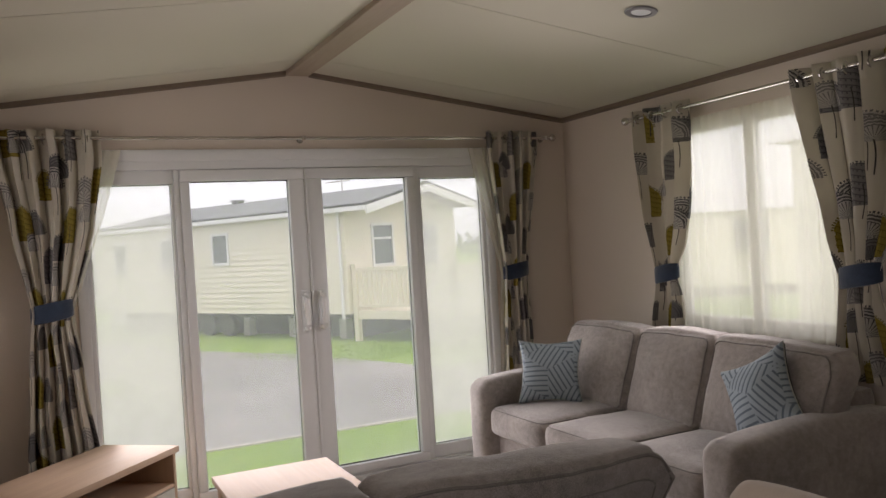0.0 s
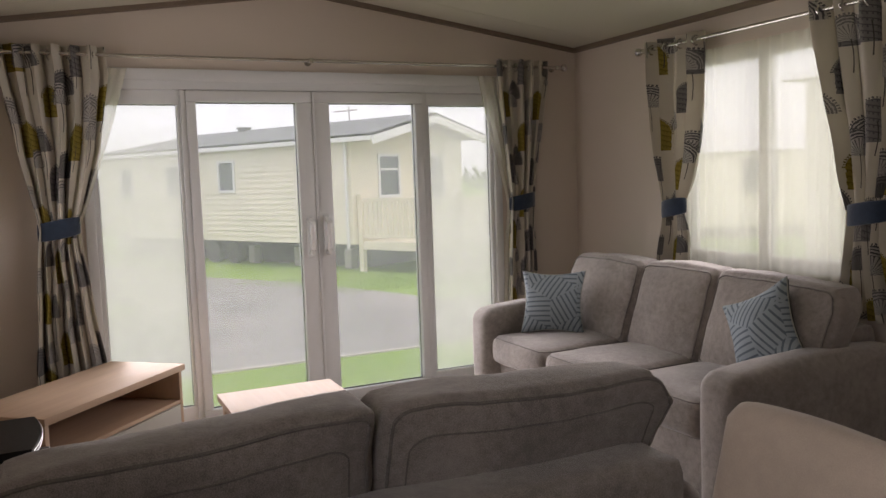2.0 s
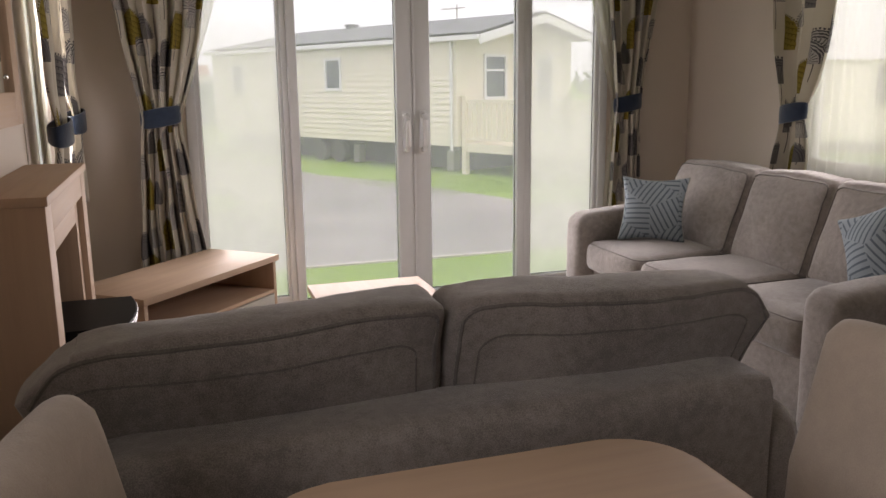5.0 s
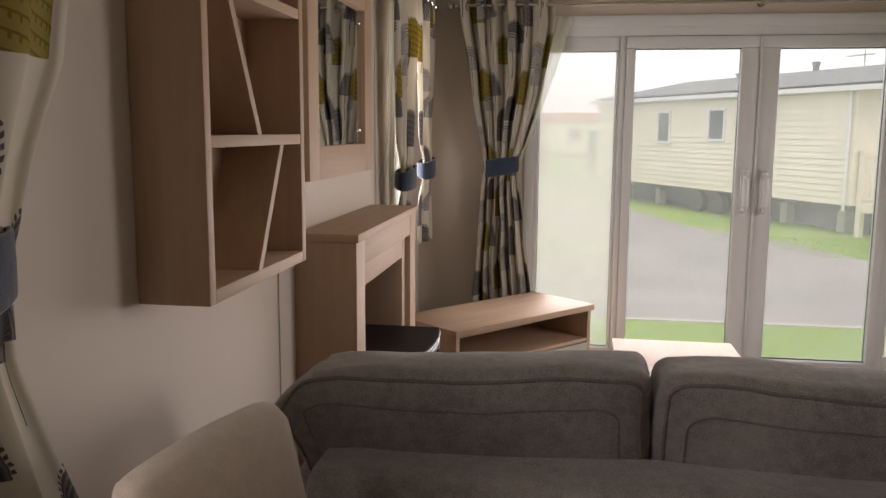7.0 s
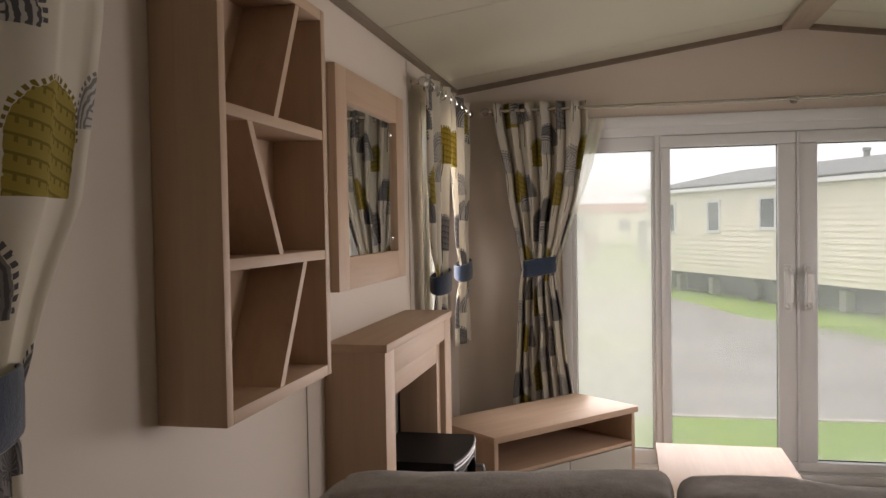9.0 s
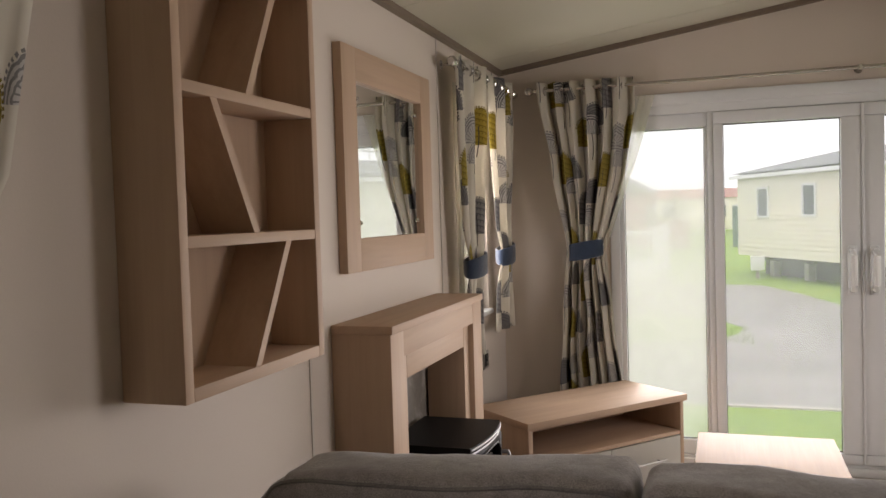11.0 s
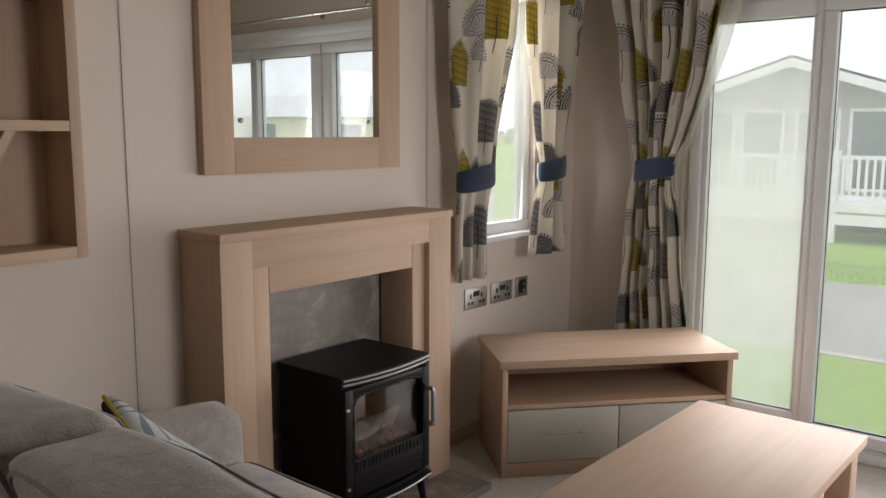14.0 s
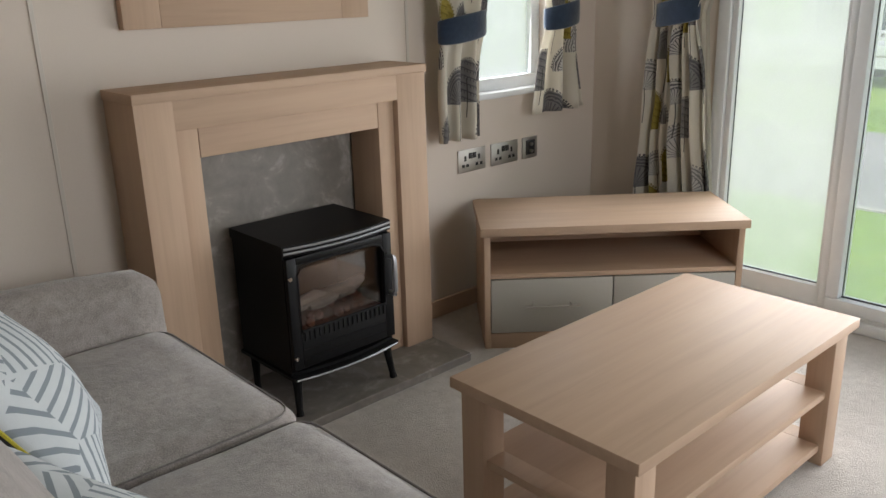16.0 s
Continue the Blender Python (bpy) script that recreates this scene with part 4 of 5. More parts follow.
def sofa(name, at, turn, seats, width, label, top=0.66, arm=0.18):
    """Faces local -y; local x along the back, from 0 to width."""
    w = thing(name, at, label, "sofa", turn=turn)
    depth = 0.93
    inner = width - 2 * arm
    base = puff(width / 2, 0.02, 0.19, inner / 2 + 0.01, depth / 2 - 0.05, 0.13, 0.02, n=8, wrinkle=0.001)
    part("base", base, SOFA, w)
    for s in (0, 1):
        cx = arm / 2 + s * (width - arm)

        def flare(q, p, s=s):
            q.z += 0.012 * (1 - p[1] ** 2) * max(0, p[2]) - 0.012 * max(0, -p[1]) ** 2 * max(0, p[2])
            return q
        part("arm", puff(cx, -0.01, 0.32, arm / 2, depth / 2 - 0.01, 0.275, 0.058, (0.010, 0.010, 0.010), 14, 3 + s, 0.003, flare), SOFA, w)
    part("back", puff(width / 2, depth / 2 - 0.085, (top + 0.06) / 2, inner / 2 + 0.03, 0.09, (top - 0.06) / 2, 0.035, (0, 0.008, 0.008), 12, 7, 0.003), SOFA, w)
    sw = inner / seats
    for i in range(seats):
        cx = arm + sw * (i + 0.5)
        c = part("seat_cushion", puff(cx, -0.06, 0.385, sw / 2 - 0.003, depth / 2 - 0.075, 0.075, 0.045, (0.0, 0.012, 0.018), 14, 11 + i, 0.004), SOFA, w)
        part("piping", edge_pipe(sw / 2 - 0.003, depth / 2 - 0.075, 0.075, cx, -0.06, 0.385, (2, 1), 0.0024), PIPING, c)
    return w, depth


def back_cushions(w, depth, edges, top, tilt, seed, sags, back, thick, point=(0.040, 0.080), rear=False):
    """Loose back cushions between the edges along the back; the outer ones run over the arms to a blunt point."""
    seats = len(edges) - 1
    for i, (e0, e1) in enumerate(zip(edges, edges[1:])):
        h = (top - 0.44) / 2
        side = -1 if i == 0 else 1 if i == seats - 1 else 0
        low, high = sags[i]

        def lean(q, p, side=side, low=low, high=high):
            q.y += tilt * p[2]
            u = max(0, p[2])
            q.z += u * (low + (high - low) * (p[0] + 1) / 2) + u * 0.003 * math.sin(p[0] * 4 + seed)
            if side:
                o = max(0, side * p[0])
                k = (p[2] - 0.58) / 0.42 if p[2] > 0.58 else (0.58 - p[2]) / 1.3
                q.x += side * (point[0] - point[1] * min(1, k)) * o ** 4
            return q
        half, bulge, centre = ((e1 - e0) / 2 - 0.004, thick, h), (0.004, 0.036 if rear else 0.05, 0.010), ((e0 + e1) / 2, depth / 2 - back, 0.44 + h)
        c = part("back_cushion", puff(*centre, *half, 0.034, bulge, 20, seed + i, 0.006, lean), SOFA, w)
        place = soft_map(half, 0.034, bulge, lean)
        part("piping", seam(place, centre, -1, 0.93, 0.93, 0.0042, seed + i, 0.006), PIPING, c)
        if rear:
            part("piping", seam(place, centre, 1, 0.95, 0.95, 0.0042, seed + i, 0.006), PIPING, c)
            part("rear_seam", seam(place, centre, 1, 0.84, 0.66, 0.0022, seed + i, 0.006, 0.9), PIPING, c)


def pillow(at, rot, size, seed, label, face=HEXPRINT):
    bm = puff(0, 0, 0, size / 2, 0.02, size / 2, 0.018, (0, 0.062, 0), 16, seed, 0.003, lambda q, p: Vector((q.x * (1 - 0.15 * (1 - p[2] ** 2)), q.y, q.z * (1 - 0.15 * (1 - p[0] ** 2)))), (0, 2))
    w = thing("scatter_cushion", at, label, "cushion", "patterned scatter cushions")
    w.rotation_euler = [radians(a) for a in rot]
    for f in bm.faces:
        f.material_index = 1 if f.calc_center_median().y > 0.0 else 0
    part("cover", bm, (face, DARKCLOTH), w)
    h = size / 2
    loop = []
    for sx, sz, dx, dz in ((1, 1, -1, 0), (-1, 1, 0, -1), (-1, -1, 1, 0), (1, -1, 0, 1)):
        for i in range(8):
            f = i / 8
            px, pz = sx + dx * 2 * f, sz + dz * 2 * f
            loop.append((px * h * (1 - 0.15 * (1 - min(1, pz * pz))) * 0.995, 0, pz * h * (1 - 0.15 * (1 - min(1, px * px))) * 0.995))
    part("piping", tube(bmesh.new(), loop, 0.004, 6, closed=True), PALEPIPE if face is BLUEHEX else CREAMPIPE, w, "pale piped edge" if face is BLUEHEX else "mustard piped edge")
    return w


def seating():
    # three-seater with its back to the east wall, facing west
    w, depth = sofa("three_seat_sofa", (2.94, -0.455, 0.0), -90, 3, 1.96, "grey-brown woven fabric three-seat sofa below the window", arm=0.197)
    back_cushions(w, depth, (0.135, 0.735, 1.240, 1.885), 0.850, 0.07, 20, ((0.004, 0.0), (0.006, 0.004), (0.004, -0.016)), 0.315, 0.072, (0.015, 0.030))
    # two-seater facing the patio doors, its back to the dining table
    w, depth = sofa("two_seat_sofa", (1.74, -2.655, 0.0), 180, 2, 1.50, "grey-brown woven fabric two-seat sofa facing the patio doors", 0.69, 0.13)
    back_cushions(w, depth, (0.055, 0.763, 1.468), 0.860, 0.085, 30, ((-0.006, 0.014), (0.022, -0.016)), 0.255, 0.090, rear=True)
    pillow((2.80, -0.80, 0.625), (-17, 0, -42), 0.34, 1, "blue-grey cushion with hatched hexagon print", BLUEHEX)
    pillow((2.965, -2.07, 0.650), (-16, -27, -82), 0.34, 2, "blue-grey hatched cushion propped near the sofa arm", BLUEHEX)
    pillow((0.86, -2.665, 0.612), (-32, 0, 162), 0.42, 3, "pale blue-grey hatched cushion with a charcoal reverse")
    pillow((1.36, -2.68, 0.535), (-48, -4, 166), 0.40, 4, "pale blue-grey hatched cushion slumped on the sofa seat")


# ---- dining corner ----
def dining():
    w = thing("dining_table", (0.58, -4.14, 0.0), "oak dining table with rounded corners behind the sofa", "dining table")
    L, D, H, r = 0.602, 0.745, 0.75, 0.10
    outline = []
    for cx, cy, a0 in ((L - r, D - r, 0), (r, D - r, 90), (r, r, 180), (L - r, r, 270)):
        outline += [(cx + r * math.cos(radians(a0 + i * 15)), cy + r * math.sin(radians(a0 + i * 15))) for i in range(7)]
    part("tabletop", prism(bmesh.new(), outline, H - 0.028, H, axis=2, bevel=0.003), OAK_X, w)
    part("apron", boxes((0.09, L - 0.09, 0.09, D - 0.09, H - 0.09, H - 0.0285, 0.003)), OAK_X, w)
    for x in (0.09, L - 0.15):
        for y in (0.09, D - 0.15):
            part("leg", boxes((x, x + 0.06, y, y + 0.06, 0, H - 0.0905, 0.004)), OAK_Z, w)

    def chair(name, label):
        c = thing(name, (0, 0, 0), label, "chair", "dining chairs")

        def curve(q, p):
            q.x -= 0.05 * max(0, p[2])
            q.y *= 1 - 0.06 * p[2]
            q.z += -0.010 * p[1] ** 2 * max(0, p[2])
            return q
        part("backrest", puff(-0.20, 0, 0.66, 0.032, 0.182, 0.248, 0.030, (0.006, 0, 0), 14, 41, 0.002, curve), CHAIRCLOTH, c)
        part("seat", puff(0.02, 0, 0.44, 0.225, 0.200, 0.045, 0.035, (0, 0, 0.012), 12, 42, 0.002), CHAIRCLOTH, c)
        for x in (-0.17, 0.20):
            for y in (-0.165, 0.165):
                part("leg", tube(bmesh.new(), [(x, y, 0.41), (x * 1.06, y * 1.03, 0.0)], [0.020, 0.014], 8), OAK_Z, c)
        return c
    a = chair("dining_chair", "beige upholstered dining chair drawn up to the table")
    a.matrix_basis = pose(0.58, -3.545, 0.0, 0, 0, -11)
    copy_thing(a, pose(1.25, -3.56, 0.0, 0, 0, 178))


# ---- curtains ----
def curtain(name, at, turn, top, bottom, rows, folds, label, depth=0.03, seed=0, eyelets=4, tie=None, cloth=1.0):
    """Eyelet curtain in local x (along the pole) and z; rows: (height, left, right) of its outline from top to bottom."""
    w = thing(name, at, label, "curtain", "printed curtains", turn)
    rnd = random.Random(seed)
    nu, nv = folds * 10, 46
    bm = bmesh.new()
    lay = bm.loops.layers.uv.new("UVMap")
    hs = [r[0] for r in rows][::-1]
    ls = [r[1] for r in rows][::-1]
    rs = [r[2] for r in rows][::-1]
    phase = [rnd.uniform(-0.6, 0.6) for _ in range(folds + 2)]
    grid = []
    tz = tie if tie is not None else -9
    for j in range(nv + 1):
        z = top + (bottom - top) * j / nv
        l, r = float(np.interp(z, hs, ls)), float(np.interp(z, hs, rs))
        pinch = math.exp(-((z - tz) / 0.10) ** 2)
        row = []
        for i in range(nu + 1):
            u = i / nu
            k = u * folds
            ph = math.sin(k * math.tau + phase[int(k)] * 0.5 * min(1, (top - z) * 3))
            amp = depth * (0.75 + 0.35 * math.sin(k * 2.1 + seed)) * (1 - 0.55 * pinch)
            wob = 0.010 * noise.noise(Vector((u * 5, z * 4, seed)))
            x = l + (r - l) * (u + 0.018 * math.sin(k * math.tau * 2 + seed))
            row.append((bm.verts.new((x + wob, -amp * ph - 0.02 * pinch + wob, z)), u * cloth, z))
        grid.append(row)
    for a, b in zip(grid, grid[1:]):
        for i in range(nu):
            quad = (a[i], a[i + 1], b[i + 1], b[i])
            f = bm.faces.new([q[0] for q in quad])
            f.smooth = True
            for l, q in zip(f.loops, quad):
                l[lay].uv = (q[1] + seed * 0.37, q[2])
    c = part("cloth", bm, PRINT, w, smooth=80)
    m = c.modifiers.new("thickness", "SOLIDIFY")
    m.thickness = 0.0018
    l, r = ls[-1], rs[-1]
    for i in range(eyelets):
        x = l + (r - l) * (i + 0.5) / eyelets
        ring = [(x + 0.004 * math.cos(a), math.cos(a) * 0.024, top - 0.045 + math.sin(a) * 0.024) for a in [k * math.tau / 14 for k in range(14)]]
        part("eyelet", tube(bmesh.new(), ring, 0.005, 6, closed=True), CHROME, w, "chrome eyelet ring")
    if tie is not None:
        tl, tr = float(np.interp(tie, hs, ls)), float(np.interp(tie, hs, rs))
        bm = bmesh.new()
        cx, hx = (tl + tr) / 2, (tr - tl) / 2 + 0.006
        loops = []
        for h, g in ((-0.040, 0.0), (-0.036, 0.004), (0, 0.005), (0.036, 0.004), (0.040, 0.0)):
            loops.append([bm.verts.new((cx + (hx + g) * math.cos(a), -0.014 + (0.042 + g) * math.sin(a) * (1 - 0.25 * math.cos(a) ** 4), tie + h * (1 - 0.18 * math.sin(a)) + 0.014 * math.cos(a))) for a in [k * math.tau / 24 for k in range(24)]])
        for a, b in zip(loops, loops[1:]):
            for k in range(24):
                bm.faces.new((a[k], a[(k + 1) % 24], b[(k + 1) % 24], b[k]))
        t = part("tieback", bm, NAVY, w, "navy velvet tieback", 60)
        mm = t.modifiers.new("thickness", "SOLIDIFY")
        mm.thickness = 0.006
    return w


def pole(at, turn, length, label, brackets, finials=(True, True)):
    w = thing("curtain_pole", at, label, "curtain pole", turn=turn)
    part("rod", tube(bmesh.new(), [(0, 0, 0), (length, 0, 0)], 0.0095, 12), CHROME, w)
    for x, s, on in ((0, -1, finials[0]), (length, 1, finials[1])):
        if on:
            part("finial", lathe(bmesh.new(), [(0.010, s * -0.004), (0.016, 0), (0.022, s * 0.012), (0.022, s * 0.024), (0.014, s * 0.036)], (x, 0, 0), 0, 16), CHROME, w)
    for x in brackets:
        bm = bmesh.new()
        tube(bm, [(x, 0.010, 0), (x, 0.068, 0)], 0.006, 8)
        tube(bm, [(x, 0.066, 0), (x, 0.070, 0)], 0.020, 14)
        tube(bm, [(x, 0, -0.012), (x, 0, 0.012)], 0.013, 10)
        part("bracket", bm, CHROME, w)


def voile(name, at, turn, top, bottom, rows, folds, label, seed=0):
    w = thing(name, at, label, "net curtain", "sheer voiles", turn)
    bm = bmesh.new()
    hs, ls, rs = [r[0] for r in rows][::-1], [r[1] for r in rows][::-1], [r[2] for r in rows][::-1]
    nu, nv = folds * 8, 26
    grid = []
    for j in range(nv + 1):
        z = top + (bottom - top) * j / nv
        l, r = float(np.interp(z, hs, ls)), float(np.interp(z, hs, rs))
        row = []
        for i in range(nu + 1):
            u = i / nu
            a = u * folds * math.tau + 0.9 * math.sin(u * 9 + seed) + 0.25 * noise.noise(Vector((u * 4, z * 1.3, seed)))
            row.append(bm.verts.new((l + (r - l) * u, 0.012 * math.sin(a) * (0.6 + 0.4 * math.sin(u * 17 + seed)), z)))
        grid.append(row)
    for a, b in zip(grid, grid[1:]):
        for i in range(nu):
            bm.faces.new((a[i], a[i + 1], b[i + 1], b[i])).smooth = True
    part("sheer_cloth", bm, VOILE, w, smooth=80)


def drapes():
    # patio doors: local x runs east
    pole((0.20, -0.085, 1.955), 0, 3.16, "slim chrome curtain pole above the patio doors", (0.03, 1.555, 3.13))
    curtain("curtain", (0, -0.085, 0), 0, 1.995, 0.05, [(1.995, 0.22, 0.715), (1.85, 0.235, 0.72), (1.5, 0.30, 0.665), (1.12, 0.375, 0.545), (1.02, 0.36, 0.55), (0.46, 0.315, 0.625), (0.05, 0.30, 0.64)], 6, "long printed curtain with mustard and grey seed heads, tied back", 0.046, 1, 5, 1.12, 1.15)
    curtain("curtain", (0, -0.085, 0), 0, 1.995, 0.05, [(1.995, 2.895, 3.255), (1.85, 2.89, 3.25), (1.5, 2.93, 3.19), (1.14, 2.965, 3.125), (1.04, 2.955, 3.13), (0.46, 2.93, 3.16), (0.05, 2.93, 3.16)], 5, "long printed curtain with mustard and grey seed heads, tied back", 0.044, 2, 4, 1.14, 0.95)
    voile("voile_curtain", (0, -0.035, 0), 0, 1.90, 0.05, [(1.90, 0.45, 0.82), (1.6, 0.44, 0.73), (1.12, 0.42, 0.56), (0.9, 0.42, 0.58), (0.05, 0.40, 0.66)], 7, "cream sheer voile drawn aside behind the curtain", 1)
    voile("voile_curtain", (0, -0.035, 0), 0, 1.90, 0.05, [(1.90, 2.80, 3.12), (1.6, 2.86, 3.12), (1.14, 2.98, 3.12), (0.9, 2.96, 3.12), (0.05, 2.91, 3.14)], 7, "cream sheer voile drawn aside behind the curtain", 2)
    # narrow window on the west wall: local x runs north (towards the patio)
    pole((0.085, -1.09, 1.955), 90, 1.05, "slim chrome curtain pole above the narrow window", (0.04, 1.0))
    curtain("curtain", (0.085, 0, 0), 90, 1.995, 0.70, [(1.995, -1.07, -0.57), (1.66, -1.045, -0.62), (1.4, -1.03, -0.70), (1.10, -0.995, -0.785), (1.0, -1.0, -0.80), (0.70, -1.0, -0.80)], 3, "short printed curtain with mustard and grey seed heads, tied back", 0.032, 3, 4, 1.10, 0.60)
    curtain("curtain", (0.085, 0, 0), 90, 1.995, 0.745, [(1.995, -0.555, -0.05), (1.66, -0.53, -0.10), (1.4, -0.48, -0.17), (1.12, -0.435, -0.255), (1.0, -0.455, -0.235), (0.735, -0.50, -0.17)], 3, "short printed curtain with mustard and grey seed heads, tied back", 0.032, 4, 4, 1.12, 0.60)
    voile("voile_curtain", (0.035, 0, 0), 90, 1.90, 0.80, [(1.90, -0.95, -0.50), (1.5, -0.94, -0.63), (1.10, -0.93, -0.80), (0.80, -0.93, -0.78)], 7, "cream sheer voile drawn aside beside the narrow window", 3)
    # dining window on the west wall
    pole((0.085, -4.95, 1.955), 90, 1.62, "slim chrome curtain pole above the dining window", (0.04, 1.56))
    curtain("curtain", (0.085, 0, 0), 90, 1.995, 0.70, [(1.995, -3.86, -3.30), (1.7, -3.84, -3.31), (1.4, -3.80, -3.38), (1.13, -3.75, -3.56), (1.0, -3.75, -3.53), (0.70, -3.78, -3.38)], 3, "short printed curtain with mustard and grey seed heads, tied back", 0.024, 5.42, 4, 1.13, 0.56)
    voile("voile_curtain", (0.035, 0, 0), 90, 1.90, 0.80, [(1.90, -4.0, -3.45), (1.5, -3.9, -3.47), (1.10, -3.72, -3.52), (0.80, -3.76, -3.50)], 7, "cream sheer voile drawn aside beside the dining window", 4)
    # wide window on the east wall: local x runs south
    pole((W - 0.085, -0.76, 1.955), -90, 1.78, "slim chrome curtain pole above the wide window", (0.03, 1.77))
    curtain("curtain", (W - 0.085, 0, 0), -90, 1.995, 0.66, [(1.995, 0.80, 1.25), (1.65, 0.83, 1.24), (1.4, 0.87, 1.19), (1.10, 0.955, 1.11), (1.0, 0.945, 1.11), (0.66, 0.86, 1.09)], 4, "short printed curtain with mustard and grey seed heads, tied back", 0.038, 6, 4, 1.10, 0.80)
    curtain("curtain", (W - 0.085, 0, 0), -90, 1.995, 0.66, [(1.995, 1.89, 2.46), (1.7, 1.94, 2.45), (1.4, 2.02, 2.40), (1.10, 2.10, 2.28), (1.0, 2.09, 2.28), (0.66, 2.06, 2.36)], 5, "short printed curtain with mustard and grey seed heads, tied back", 0.040, 7, 5, 1.10, 0.95)
    voile("voile_curtain", (W - 0.035, 0, 0), -90, 1.90, 0.78, [(1.90, 0.98, 2.12), (0.78, 0.98, 2.12)], 17, "cream sheer voile drawn across the wide window", 5)


def downlight(x, y):
    w = thing("downlight", (x, y, ceiling_z(x)), "round recessed ceiling downlight, switched off", "ceiling light", "ceiling downlights")
    w.rotation_euler = (0, math.atan((RIDGE - E0) / (W / 2)) * (1 if x > W / 2 else -1), 0)
    part("bezel", lathe(bmesh.new(), [(0.040, -0.004), (0.042, -0.008), (0.063, -0.007), (0.067, -0.001), (0.040, -0.001)], (0, 0, 0), 2, 28), SILVER, w, "satin steel ring")
    part("lens", lathe(bmesh.new(), [(0.001, -0.0045), (0.039, -0.0045), (0.039, -0.001)], (0, 0, 0), 2, 24), UPVC, w, "frosted lens")


def floor_vent():
    """Black warm-air grille low on the east wall."""
    w = thing("wall_vent", (W - 0.001, -2.44, 0.24), "black plastic wall outlet plate beside the sofa", "wall vent")
    part("frame", boxes((-0.012, 0, -0.15, 0.15, 0.0, 0.085, 0.003)), SOCKETBLACK, w)
    for i in range(4):
        part("slat", boxes((-0.017, -0.0125, -0.135, 0.135, 0.012 + i * 0.018, 0.020 + i * 0.018, 0.001)), SOCKETBLACK, w)


floor_vent()
shelf_unit()
mirror()
mantel()
stove()
tv_unit()
coffee_table()
sockets()
seating()
dining()
drapes()
downlight(2.65, -1.86)

# ---- outdoors ----
G = -0.60
solid("ground", boxes((-900, 900, -900, 900, G - 0.3, G)), GRASS, "mown green lawn reaching to the horizon", "lawn")
bm = bmesh.new()
prism(bm, [(-60, 4.0), (60, 4.0), (60, 7.0), (5.75, 7.2), (5.58, 8.0), (4.53, 10.8), (3.3, 12.8), (2.75, 15.0), (2.15, 16.8), (0.5, 17.4), (-0.9, 17.4), (-0.9, 11.3), (0.4, 10.75), (1.2, 10.2), (1.5, 9.4), (1.4, 8.7), (1.1, 8.2), (0.6, 7.95), (-1.0, 7.6), (-60, 7.4)], G - 0.05, G + 0.006, axis=2)
solid("road", bm, ASPHALT, "grey worn asphalt park road with a side lane", "road")
bm = bmesh.new()
box(bm, -30, 30, 3.93, 4.0, G - 0.05, G + 0.02, 0.008)
solid("kerb", bm, KERB, "pale concrete edging along the road", "kerb")


def siding_wall(wall, mat, a, u, length, z0, z1, n, board=0.125, cuts=()):
    """Lapped boards, each a piece of the wall, on the face from a along u; n points outwards; cuts: (s0, s1, z0, z1) openings."""
    rows = max(1, round((z1 - z0) / board))
    for i in range(rows):
        lo, hi = z0 + (z1 - z0) * i / rows, z0 + (z1 - z0) * (i + 1) / rows
        spans = [(0.0, length)]
        for s0, s1, c0, c1 in cuts:
            if c0 < (lo + hi) / 2 < c1:
                spans = [q for p0, p1 in spans for q in ((p0, min(p1, s0)), (max(p0, s1), p1)) if q[1] - q[0] > 1e-3]
        for p0, p1 in spans:
            bm = bmesh.new()
            vs = []
            for s in (p0, p1):
                for d, z in ((0.0, lo), (0.018, lo), (0.004, hi), (0.0, hi)):
                    q = a + u * s + n * d
                    vs.append(bm.verts.new((q.x, q.y, z)))
            for f in ((0, 1, 5, 4), (1, 2, 6, 5), (2, 3, 7, 6), (0, 4, 7, 3), (0, 3, 2, 1), (4, 5, 6, 7)):
                bm.faces.new([vs[j] for j in f])
            part("board", bm, mat, wall, smooth=None)


def oriented(bm, o, u, v, s0, s1, d0, d1, z0, z1):
    vs = []
    for s in (s0, s1):
        for d in (d0, d1):
            for z in (z0, z1):
                q = o + u * s + v * d
                vs.append(bm.verts.new((q.x, q.y, z)))
    for f in ((0, 1, 3, 2), (4, 6, 7, 5), (0, 4, 5, 1), (2, 3, 7, 6), (0, 2, 6, 4), (1, 5, 7, 3)):
        bm.faces.new([vs[j] for j in f])


